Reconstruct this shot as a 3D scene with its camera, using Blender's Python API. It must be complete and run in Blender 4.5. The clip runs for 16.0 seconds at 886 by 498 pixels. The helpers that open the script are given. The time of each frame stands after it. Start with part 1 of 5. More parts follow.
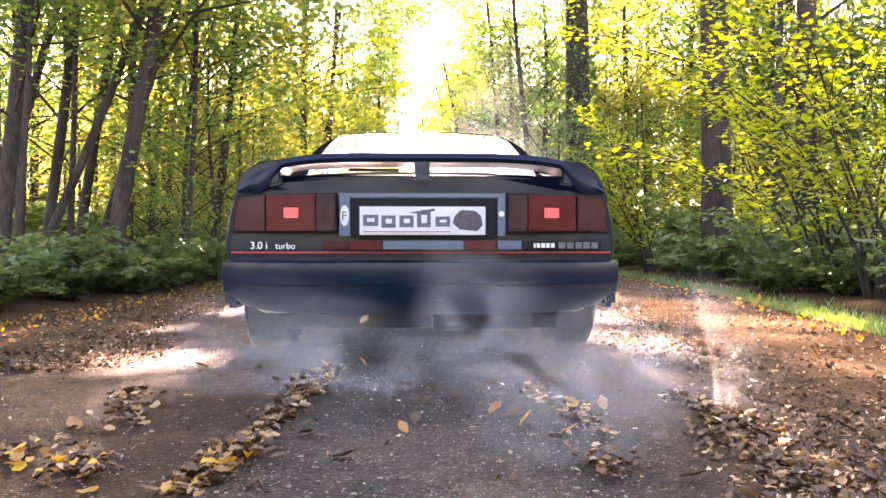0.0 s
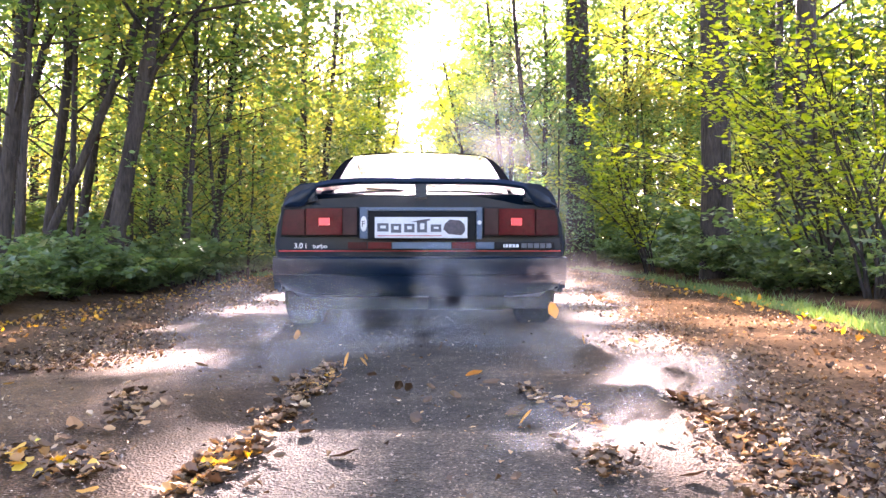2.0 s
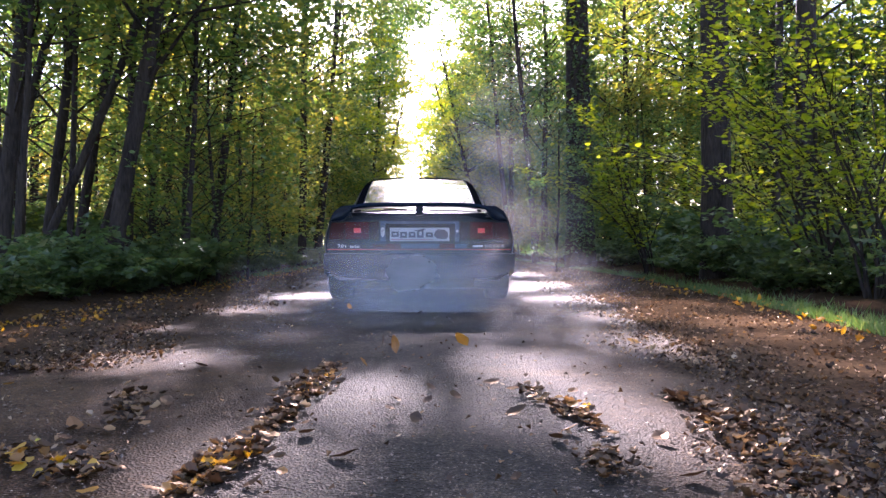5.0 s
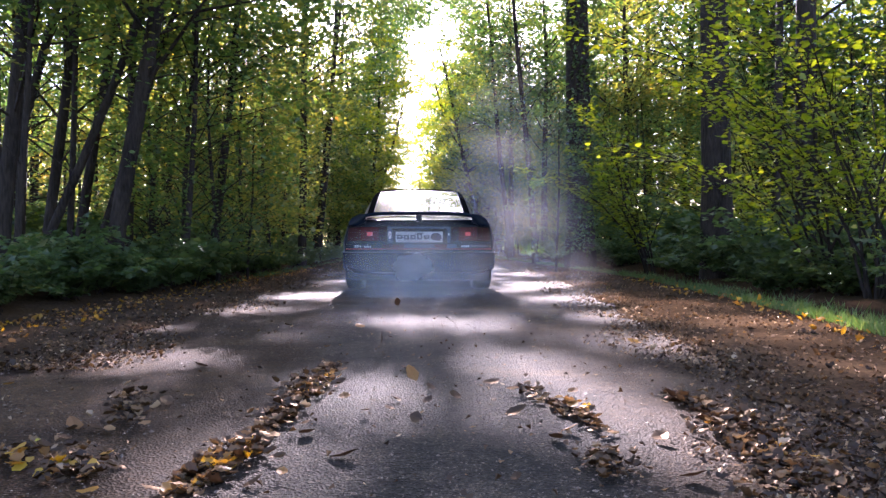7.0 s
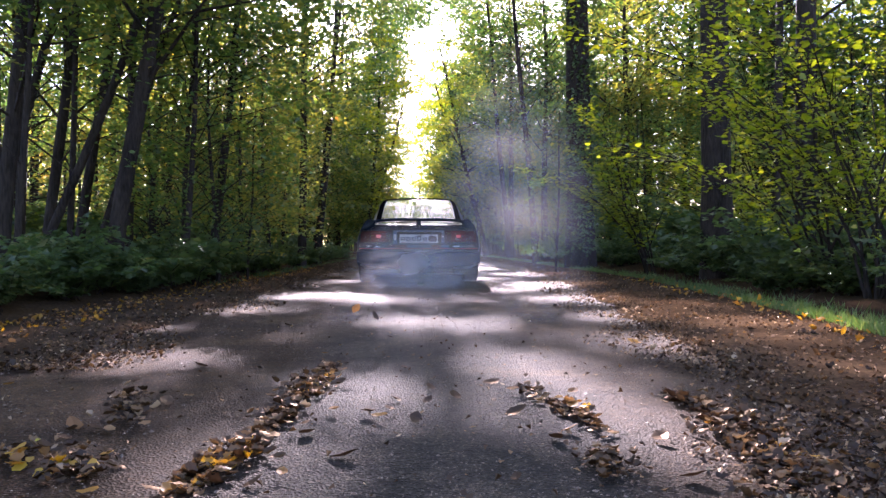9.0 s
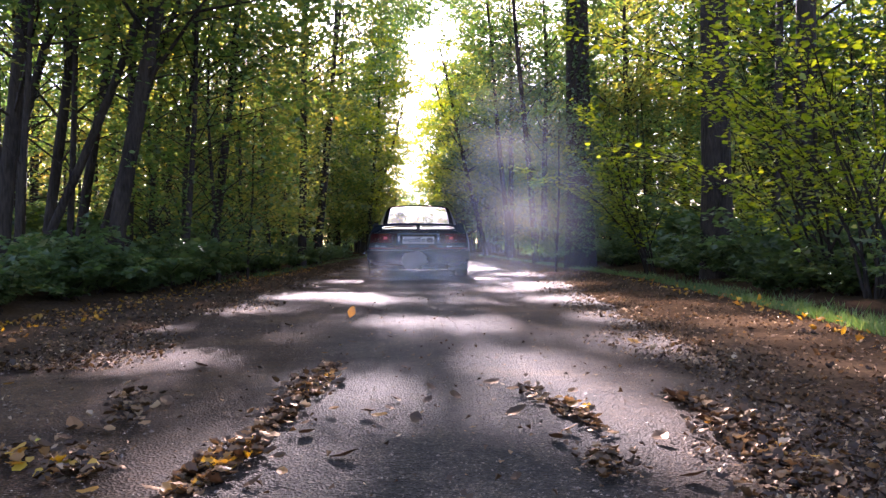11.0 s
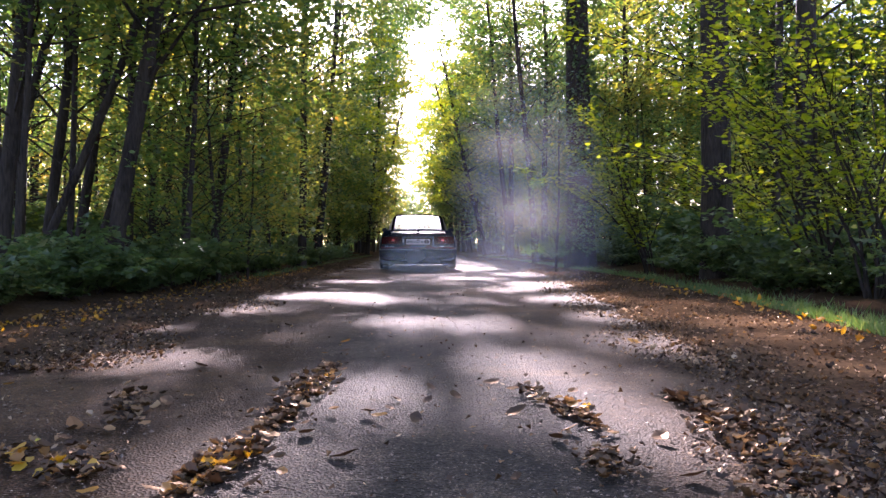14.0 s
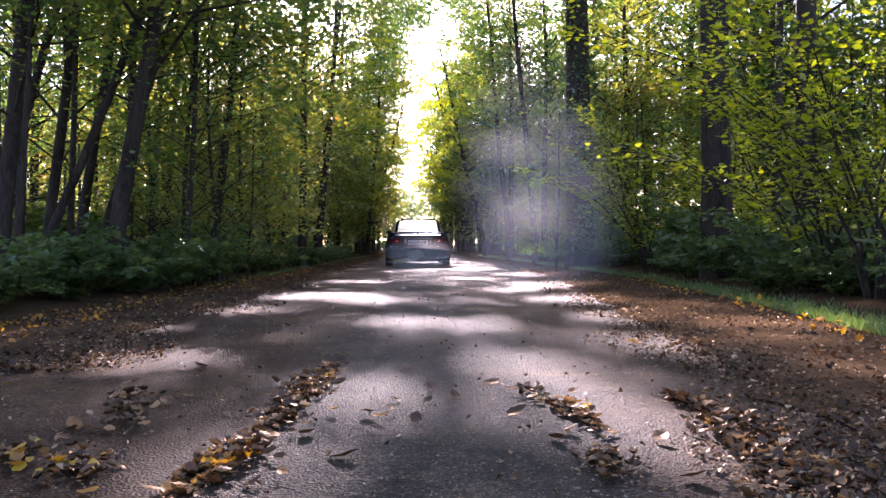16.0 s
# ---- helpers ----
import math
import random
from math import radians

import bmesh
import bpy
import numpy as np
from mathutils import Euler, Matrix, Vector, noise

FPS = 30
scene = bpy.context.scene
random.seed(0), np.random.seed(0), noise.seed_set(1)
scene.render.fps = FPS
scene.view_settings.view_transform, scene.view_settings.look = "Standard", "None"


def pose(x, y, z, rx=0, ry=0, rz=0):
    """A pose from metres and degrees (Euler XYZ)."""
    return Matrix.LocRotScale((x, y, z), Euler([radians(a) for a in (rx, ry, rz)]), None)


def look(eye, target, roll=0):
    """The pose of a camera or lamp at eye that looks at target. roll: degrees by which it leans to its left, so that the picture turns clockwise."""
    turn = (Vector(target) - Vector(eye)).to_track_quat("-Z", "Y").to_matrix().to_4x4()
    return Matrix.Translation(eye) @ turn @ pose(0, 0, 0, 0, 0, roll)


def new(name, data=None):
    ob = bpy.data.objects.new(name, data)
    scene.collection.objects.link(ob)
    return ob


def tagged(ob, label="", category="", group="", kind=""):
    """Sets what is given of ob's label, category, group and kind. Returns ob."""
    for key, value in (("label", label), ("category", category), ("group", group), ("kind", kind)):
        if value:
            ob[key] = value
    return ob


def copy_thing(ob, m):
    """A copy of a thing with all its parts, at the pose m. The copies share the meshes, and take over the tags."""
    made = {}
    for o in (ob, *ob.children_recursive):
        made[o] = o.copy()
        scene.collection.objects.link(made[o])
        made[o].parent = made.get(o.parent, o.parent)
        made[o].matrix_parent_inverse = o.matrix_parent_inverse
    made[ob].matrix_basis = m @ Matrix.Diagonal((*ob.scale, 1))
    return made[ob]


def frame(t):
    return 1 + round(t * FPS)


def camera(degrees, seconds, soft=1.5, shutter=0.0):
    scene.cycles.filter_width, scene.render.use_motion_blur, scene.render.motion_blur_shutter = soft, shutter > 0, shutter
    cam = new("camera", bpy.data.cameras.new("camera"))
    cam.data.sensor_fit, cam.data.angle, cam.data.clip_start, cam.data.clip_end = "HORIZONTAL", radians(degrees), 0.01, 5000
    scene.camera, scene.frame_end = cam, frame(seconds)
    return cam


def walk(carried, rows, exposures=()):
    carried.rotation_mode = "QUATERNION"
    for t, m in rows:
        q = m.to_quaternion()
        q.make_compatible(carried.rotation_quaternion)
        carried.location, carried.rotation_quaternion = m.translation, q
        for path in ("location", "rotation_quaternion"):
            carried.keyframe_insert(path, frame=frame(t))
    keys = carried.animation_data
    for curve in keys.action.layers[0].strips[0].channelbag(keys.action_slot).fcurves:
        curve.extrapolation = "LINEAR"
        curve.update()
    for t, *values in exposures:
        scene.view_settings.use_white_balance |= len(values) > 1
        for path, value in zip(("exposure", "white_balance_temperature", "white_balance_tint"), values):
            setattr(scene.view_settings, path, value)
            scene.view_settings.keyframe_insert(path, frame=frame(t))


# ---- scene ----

# ---------- camera: stands still, low over the road ----------
cam = camera(60.0, 16.0, soft=1.5, shutter=0.5)
EYE = pose(0.0, 0.0, 0.52, 89.83, 0.0, -1.94)
walk(cam, [(0.0, EYE), (16.0, EYE)],
     exposures=[(0.0, 5.25, 7200, 39), (1.0, 5.25, 7100, 39), (1.6, 5.3, 6600, 38), (2.5, 4.7, 6100, 36), (3.5, 4.05, 5850, 35), (4.0, 3.78, 5750, 35), (6.5, 3.36, 5500, 33), (9.0, 3.27, 5550, 34), (12.0, 3.28, 5700, 35), (16.0, 3.28, 5700, 35)])

# ---------- sky and sun ----------
SUN_EL = 22.0
SUN_AZ = -1.0     # degrees from the road's line, to its left
world = bpy.data.worlds.new("sky")
scene.world = world
world.use_nodes = True
wn = world.node_tree
sky = wn.nodes.new("ShaderNodeTexSky")
sky.sky_type = "NISHITA"
sky.sun_disc = False
sky.sun_elevation = radians(SUN_EL)
sky.sun_rotation = radians(SUN_AZ)
wn.links.new(sky.outputs[0], wn.nodes["Background"].inputs[0])
wn.nodes["Background"].inputs[1].default_value = 0.07
sun_data = bpy.data.lights.new("sun", "SUN")
sun_data.energy = 5.0
sun_data.angle = radians(0.53)
sun_data.color = (1.0, 0.86, 0.72)
sun = new("sun", sun_data)
SUN_DIR = Vector((math.sin(radians(SUN_AZ)) * math.cos(radians(SUN_EL)), math.cos(radians(SUN_AZ)) * math.cos(radians(SUN_EL)), math.sin(radians(SUN_EL))))
sun.matrix_world = look(SUN_DIR * 60, (0, 0, 0))
tagged(sun, "low autumn sun shining down the road", "sun", kind="structure")


# ---------- materials ----------
def nodes_of(name):
    m = bpy.data.materials.new(name)
    m.use_nodes = True
    t = m.node_tree
    return m, t, t.nodes["Principled BSDF"]


def add(t, kind, **inputs):
    n = t.nodes.new(kind)
    for k, v in inputs.items():
        n.inputs[k].default_value = v
    return n


def ramp(t, fac, stops):
    r = t.nodes.new("ShaderNodeValToRGB")
    e = r.color_ramp.elements
    while len(e) < len(stops):
        e.new(0.5)
    for el, (p, c) in zip(e, stops):
        el.position, el.color = p, (*c, 1)
    t.links.new(fac, r.inputs[0])
    return r


def surface(name, dark, light, rough=0.6, metal=0.0, scale=8.0, fine=120.0, bump=0.2, coat=0.0, dist=0.01, gloss=0.3, stretch=1.0):
    """Two-scale noise between two colours, with fine relief."""
    m, t, p = nodes_of(name)
    co = t.nodes.new("ShaderNodeTexCoord")
    a = add(t, "ShaderNodeTexNoise", Scale=scale, Detail=6.0)
    b = add(t, "ShaderNodeTexNoise", Scale=fine, Detail=4.0)
    grain = add(t, "ShaderNodeMapping", Scale=(1.0, 1.0, stretch))
    t.links.new(co.outputs["Object"], grain.inputs["Vector"])
    for n in (a, b):
        t.links.new(grain.outputs[0], n.inputs["Vector"])
    mx = add(t, "ShaderNodeMath")
    mx.operation = "MULTIPLY_ADD"
    mx.inputs[1].default_value = 0.5
    t.links.new(b.outputs[0], mx.inputs[0])
    half = add(t, "ShaderNodeMath")
    half.operation = "MULTIPLY"
    half.inputs[1].default_value = 0.5
    t.links.new(a.outputs[0], half.inputs[0])
    t.links.new(half.outputs[0], mx.inputs[2])
    r = ramp(t, mx.outputs[0], [(0.32, dark), (0.68, light)])
    t.links.new(r.outputs[0], p.inputs["Base Color"])
    p.inputs["Roughness"].default_value = rough
    p.inputs["Metallic"].default_value = metal
    p.inputs["Coat Weight"].default_value = coat
    p.inputs["Specular IOR Level"].default_value = gloss
    if bump:
        bp = add(t, "ShaderNodeBump", Strength=bump, Distance=dist)
        t.links.new(mx.outputs[0], bp.inputs["Height"])
        t.links.new(bp.outputs[0], p.inputs["Normal"])
    return m


def leaf_material(name, stops, through_light=0.5, gloss=0.06, by_object=0.35, sheen=(0.8, 0.8, 0.8)):
    """A thin leaf: reflects and lets light through, its colour differing from leaf to leaf and from tree to tree."""
    m, t, p = nodes_of(name)
    t.nodes.remove(p)
    geo = t.nodes.new("ShaderNodeNewGeometry")
    info = t.nodes.new("ShaderNodeObjectInfo")
    mix = add(t, "ShaderNodeMath")
    mix.operation = "MULTIPLY"
    mix.inputs[1].default_value = 1 - by_object
    t.links.new(geo.outputs["Random Per Island"], mix.inputs[0])
    m2 = add(t, "ShaderNodeMath")
    m2.operation = "MULTIPLY_ADD"
    m2.inputs[1].default_value = by_object
    t.links.new(info.outputs["Random"], m2.inputs[0])
    t.links.new(mix.outputs[0], m2.inputs[2])
    r = ramp(t, m2.outputs[0], stops)
    d = t.nodes.new("ShaderNodeBsdfDiffuse")
    tr = t.nodes.new("ShaderNodeBsdfTranslucent")
    g = add(t, "ShaderNodeBsdfGlossy", Roughness=0.45, Color=(*sheen, 1))
    bright = add(t, "ShaderNodeHueSaturation", Saturation=1.1, Value=1.9)
    t.links.new(r.outputs[0], d.inputs[0])
    t.links.new(r.outputs[0], bright.inputs["Color"])
    t.links.new(bright.outputs[0], tr.inputs[0])
    s1 = add(t, "ShaderNodeMixShader", Fac=through_light)
    s2 = add(t, "ShaderNodeMixShader", Fac=gloss)
    t.links.new(d.outputs[0], s1.inputs[1])
    t.links.new(tr.outputs[0], s1.inputs[2])
    t.links.new(s1.outputs[0], s2.inputs[1])
    t.links.new(g.outputs[0], s2.inputs[2])
    t.links.new(s2.outputs[0], t.nodes["Material Output"].inputs[0])
    return m


GREEN = leaf_material("green_leaves", [(0.0, (0.03, 0.055, 0.014)), (0.45, (0.062, 0.11, 0.022)), (0.8, (0.135, 0.17, 0.026)), (1.0, (0.28, 0.20, 0.035))], 0.55)
YELLOW = leaf_material("yellowing_leaves", [(0.0, (0.05, 0.08, 0.02)), (0.4, (0.11, 0.135, 0.026)), (0.78, (0.22, 0.20, 0.03)), (0.95, (0.29, 0.20, 0.04)), (1.0, (0.27, 0.11, 0.035))], 0.58)
LIME = leaf_material("lime_leaves", [(0.0, (0.09, 0.13, 0.014)), (0.5, (0.19, 0.215, 0.018)), (0.9, (0.31, 0.28, 0.026)), (1.0, (0.36, 0.14, 0.03))], 0.6)
UNDER = leaf_material("undergrowth_leaves", [(0.0, (0.035, 0.06, 0.018)), (0.6, (0.075, 0.11, 0.028)), (1.0, (0.14, 0.15, 0.04))], 0.5)
GRASS = leaf_material("grass_blades", [(0.0, (0.035, 0.075, 0.015)), (0.6, (0.075, 0.125, 0.022)), (1.0, (0.17, 0.16, 0.05))], 0.4)
LITTER = leaf_material("dead_leaves", [(0.0, (0.012, 0.007, 0.0045)), (0.45, (0.040, 0.022, 0.011)), (0.76, (0.105, 0.058, 0.026)), (0.93, (0.23, 0.135, 0.062)), (1.0, (0.42, 0.31, 0.19))], 0.18, 0.06, 0.0, (0.8, 0.62, 0.46))
GOLD = leaf_material("golden_dead_leaves", [(0.0, (0.10, 0.055, 0.025)), (0.4, (0.27, 0.13, 0.035)), (0.75, (0.45, 0.25, 0.03)), (1.0, (0.5, 0.42, 0.06))], 0.3, 0.03, 0.3)
BARK = surface("bark", (0.012, 0.009, 0.007), (0.062, 0.048, 0.037), 0.9, scale=5.0, fine=38, bump=1.0, dist=0.05, gloss=0.1, stretch=0.22)
SOIL = surface("forest_floor", (0.02, 0.013, 0.008), (0.10, 0.062, 0.033), 0.95, scale=1.5, fine=40, bump=0.8, dist=0.03, gloss=0.0)
PAINT = surface("navy_paint", (0.0013, 0.0046, 0.010), (0.0024, 0.0075, 0.016), 0.28, 0.0, 3, 200, 0.02, 0.05, gloss=0.12)
TRIM = surface("black_trim", (0.004, 0.004, 0.0045), (0.008, 0.008, 0.009), 0.6, 0, 10, 200, 0.1, gloss=0.08)
SEAL = surface("matt_black_seal", (0.003, 0.003, 0.0035), (0.006, 0.006, 0.007), 0.9, 0, 10, 200, 0.1, gloss=0.0)
BLUEPANEL = surface("blue_grey_panel", (0.012, 0.032, 0.062), (0.02, 0.045, 0.08), 0.35, 0, 10, 200, 0.02, 0.1)
CHIPS = surface("stone_chippings", (0.035, 0.026, 0.018), (0.24, 0.17, 0.115), 0.45, 0, 40, 300, 0.0)
RUBBER = surface("tyre_rubber", (0.006, 0.006, 0.006), (0.016, 0.015, 0.014), 0.85, 0, 10, 80, 0.4, gloss=0.15)
ALLOY = surface("alloy", (0.4, 0.4, 0.41), (0.5, 0.5, 0.51), 0.35, 1.0, 10, 100, 0.05)
REDLENS = surface("red_lens", (0.028, 0.001, 0.002), (0.065, 0.002, 0.004), 0.25, 0, 20, 160, 0.05, 0.03, gloss=0.08)
DARKLENS = surface("dark_lens", (0.016, 0.001, 0.002), (0.034, 0.002, 0.004), 0.25, 0, 20, 160, 0.05, 0.03, gloss=0.08)
SMOKELENS = surface("smoked_lens", (0.010, 0.002, 0.004), (0.02, 0.004, 0.007), 0.25, 0, 20, 160, 0.05, 0.03, gloss=0.08)
STRIPE = surface("red_stripe", (0.22, 0.014, 0.016), (0.3, 0.02, 0.025), 0.4, 0, 20, 100, 0.0)
WHITE = surface("white_plate", (0.26, 0.26, 0.26), (0.36, 0.36, 0.36), 0.4, 0, 10, 100, 0.02)
GREY = surface("grey_letters", (0.03, 0.032, 0.04), (0.055, 0.058, 0.068), 0.4, 0, 20, 100, 0.0)
DARKART = surface("dark_print", (0.012, 0.012, 0.018), (0.05, 0.035, 0.04), 0.5, 0, 40, 100, 0.0)
SILVER = surface("silver_letters", (0.30, 0.31, 0.33), (0.42, 0.43, 0.45), 0.35, 0.2, 20, 100, 0.0)

# a plain reflector; slight emission is added so it looks lit
REDGLOW, gt, gp = nodes_of("red_reflector_with_glow")
gp.inputs["Base Color"].default_value = (0.45, 0.018, 0.02, 1)
gp.inputs["Emission Color"].default_value = (1.0, 0.06, 0.06, 1)
gp.inputs["Emission Strength"].default_value = 0.018
gp.inputs["Roughness"].default_value = 0.3

GLASS, gt, gp = nodes_of("tinted_car_glass")
gp.inputs["Base Color"].default_value = (0.012, 0.015, 0.018, 1)
gp.inputs["Roughness"].default_value = 0.03
gp.inputs["Specular IOR Level"].default_value = 0.6
gp.inputs["Coat Weight"].default_value = 0.3
gp.inputs["Coat Roughness"].default_value = 0.16


def asphalt():
    """Worn pale road surface: chippings, dusty pale tracks, dark patches."""
    m, t, p = nodes_of("worn_asphalt")
    co = t.nodes.new("ShaderNodeTexCoord")
    big = add(t, "ShaderNodeTexNoise", Scale=0.9, Detail=7.0, Roughness=0.65)
    mid = add(t, "ShaderNodeTexNoise", Scale=14.0, Detail=6.0)
    chips = add(t, "ShaderNodeTexVoronoi", Scale=125.0)
    grit = add(t, "ShaderNodeTexVoronoi", Scale=260.0)
    for n in (big, mid, chips, grit):
        t.links.new(co.outputs["Object"], n.inputs["Vector"])
    tar = ramp(t, big.outputs[0], [(0.32, (0.030, 0.026, 0.020)), (0.5, (0.058, 0.047, 0.035)), (0.7, (0.13, 0.097, 0.066))])
    earth = ramp(t, big.outputs[0], [(0.3, (0.029, 0.017, 0.009)), (0.5, (0.075, 0.044, 0.022)), (0.7, (0.175, 0.104, 0.050))])
    xyz = t.nodes.new("ShaderNodeSeparateXYZ")
    t.links.new(co.outputs["Object"], xyz.inputs[0])
    wander = add(t, "ShaderNodeMath")          # earth lies on the lane outside its swept middle
    wander.operation = "MULTIPLY_ADD"
    wander.inputs[1].default_value = 0.9
    t.links.new(big.outputs[0], wander.inputs[0])
    t.links.new(xyz.outputs[0], wander.inputs[2])
    shift = add(t, "ShaderNodeMath")
    shift.operation = "SUBTRACT"
    shift.inputs[1].default_value = 0.48
    t.links.new(wander.outputs[0], shift.inputs[0])
    off = t.nodes.new("ShaderNodeMath")
    off.operation = "ABSOLUTE"
    t.links.new(shift.outputs[0], off.inputs[0])
    dirt = t.nodes.new("ShaderNodeMapRange")
    dirt.interpolation_type = "SMOOTHSTEP"
    dirt.inputs[1].default_value, dirt.inputs[2].default_value = 0.25, 0.75
    t.links.new(off.outputs[0], dirt.inputs[0])
    r1 = t.nodes.new("ShaderNodeMix")
    r1.data_type = "RGBA"
    t.links.new(dirt.outputs[0], r1.inputs[0])
    t.links.new(tar.outputs[0], r1.inputs[6])
    t.links.new(earth.outputs[0], r1.inputs[7])
    r2 = ramp(t, mid.outputs[0], [(0.3, (0.72, 0.72, 0.72)), (0.7, (1.25, 1.22, 1.2))])
    r3 = ramp(t, chips.outputs["Color"], [(0.1, (0.45, 0.45, 0.46)), (0.75, (1.0, 1.0, 1.0)), (0.92, (1.5, 1.42, 1.35)), (1.0, (2.2, 2.05, 1.9))])
    r4 = ramp(t, grit.outputs["Color"], [(0.15, (0.5, 0.5, 0.5)), (0.8, (1.05, 1.03, 1.0)), (1.0, (2.0, 1.85, 1.7))])
    col = r1.outputs[2]
    for r in (r2, r3, r4):
        mul = t.nodes.new("ShaderNodeMix")
        mul.data_type, mul.blend_type = "RGBA", "MULTIPLY"
        mul.inputs[0].default_value = 0.85
        t.links.new(col, mul.inputs[6])
        t.links.new(r.outputs[0], mul.inputs[7])
        col = mul.outputs[2]
    t.links.new(col, p.inputs["Base Color"])
    p.inputs["Roughness"].default_value = 0.75
    p.inputs["Specular IOR Level"].default_value = 0.06
    bp = add(t, "ShaderNodeBump", Strength=1.0, Distance=0.007)
    t.links.new(chips.outputs["Distance"], bp.inputs["Height"])
    b2 = add(t, "ShaderNodeBump", Strength=0.25, Distance=0.012)
    t.links.new(mid.outputs[0], b2.inputs["Height"])
    t.links.new(bp.outputs[0], b2.inputs["Normal"])
    t.links.new(b2.outputs[0], p.inputs["Normal"])
    return m


ROAD = asphalt()


def dust_material(name, density, torn=(0.34, 0.7), grain=3.2, swirl=0.5, least=0.0, through_light=0.85):
    """Thin dust: thickest at the middle of a wisp, torn by noise, none at its rim."""
    m, t, p = nodes_of(name)
    t.nodes.remove(p)
    co = t.nodes.new("ShaderNodeTexCoord")
    info = t.nodes.new("ShaderNodeObjectInfo")
    ball = t.nodes.new("ShaderNodeTexGradient")
    ball.gradient_type = "SPHERICAL"
    t.links.new(co.outputs["Object"], ball.inputs["Vector"])
    move = t.nodes.new("ShaderNodeVectorMath")
    move.operation = "ADD"
    t.links.new(co.outputs["Object"], move.inputs[0])
    far = add(t, "ShaderNodeMath")
    far.operation = "MULTIPLY"
    far.inputs[1].default_value = 37.0
    t.links.new(info.outputs["Random"], far.inputs[0])
    t.links.new(far.outputs[0], move.inputs[1])
    nz = add(t, "ShaderNodeTexNoise", Scale=grain, Detail=7.0, Roughness=0.62, Distortion=swirl)
    t.links.new(move.outputs[0], nz.inputs["Vector"])
    rn = ramp(t, nz.outputs[0], [(torn[0], (least, least, least)), (torn[1], (1, 1, 1))])
    soft = ramp(t, ball.outputs["Fac"], [(0.0, (0, 0, 0)), (0.55, (0.7, 0.7, 0.7)), (1.0, (1, 1, 1))])
    soft.color_ramp.interpolation = "EASE"
    a = add(t, "ShaderNodeMath")
    a.operation = "MULTIPLY"
    t.links.new(rn.outputs[0], a.inputs[0])
    t.links.new(soft.outputs[0], a.inputs[1])
    b = add(t, "ShaderNodeMath")
    b.operation = "MULTIPLY"
    b.inputs[1].default_value = density
    t.links.new(a.outputs[0], b.inputs[0])
    clear = t.nodes.new("ShaderNodeBsdfTransparent")
    d = add(t, "ShaderNodeBsdfDiffuse", Color=(0.70, 0.68, 0.68, 1))
    tr = add(t, "ShaderNodeBsdfTranslucent", Color=(0.72, 0.69, 0.69, 1))
    s1 = add(t, "ShaderNodeMixShader", Fac=through_light)
    t.links.new(d.outputs[0], s1.inputs[1])
    t.links.new(tr.outputs[0], s1.inputs[2])
    s2 = t.nodes.new("ShaderNodeMixShader")
    t.links.new(b.outputs[0], s2.inputs[0])
    t.links.new(clear.outputs[0], s2.inputs[1])
    t.links.new(s1.outputs[0], s2.inputs[2])
    t.links.new(s2.outputs[0], t.nodes["Material Output"].inputs[0])
    return m


DUST = dust_material("road_dust", 0.26, (0.34, 0.82), 3.2, 0.5, 0.0, 0.5)
TRAIL = dust_material("trailing_dust", 0.14, (0.32, 0.8), 3.2, 0.5, 0.0, 0.3)
# HAZE: thin drifting dust, and the pale tone of a sun shaft over the verge
HAZE = dust_material("thin_dust_and_sun_shaft", 0.13, (0.3, 0.7), 1.6, 0.1, 0.7, 0.12)
# VEIL: whitish colour that stands in for glare over the car, with some dust
VEIL = dust_material("glare_and_dust", 0.45, (0.3, 0.7), 1.3, 0.1, 0.6, 0.15)
SMOKE = dust_material("exhaust_dust", 0.34, (0.38, 0.78), 2.4, 0.4, 0.0, 0.3)
PUFF = dust_material("fresh_dust", 0.5, (0.36, 0.8))


# ---------- mesh helpers ----------
def part(name, bm, material, parent=None, label="", smooth=False):
    me = bpy.data.meshes.new(name)
    bm.normal_update()
    bm.to_mesh(me)
    bm.free()
    me.materials.append(material)
    if smooth:
        for f in me.polygons:
            f.use_smooth = True
    ob = new(name, me)
    if parent is not None:
        ob.parent = parent
    if label:
        tagged(ob, label)
    return ob


def mesh_of(name, verts, faces, material, parent=None, smooth=False):
    me = bpy.data.meshes.new(name)
    me.from_pydata(verts, [], faces)
    me.materials.append(material)
    if smooth:
        me.polygons.foreach_set("use_smooth", [True] * len(me.polygons))
    me.update()
    ob = new(name, me)
    if parent is not None:
        ob.parent = parent
    return ob


def block(x0, x1, y0, y1, z0, z1, bevel=0.0, bm=None):
    bm2 = bmesh.new()
    bmesh.ops.create_cube(bm2, size=1.0)
    for v in bm2.verts:
        v.co = Vector(((x0 + x1) / 2 + v.co.x * (x1 - x0), (y0 + y1) / 2 + v.co.y * (y1 - y0), (z0 + z1) / 2 + v.co.z * (z1 - z0)))
    if bevel:
        bmesh.ops.bevel(bm2, geom=bm2.edges[:], offset=bevel, segments=2, affect="EDGES")
    if bm is None:
        return bm2
    tmp = bpy.data.meshes.new("tmp")
    bm2.to_mesh(tmp)
    bm2.free()
    bm.from_mesh(tmp)
    bpy.data.meshes.remove(tmp)
    return bm


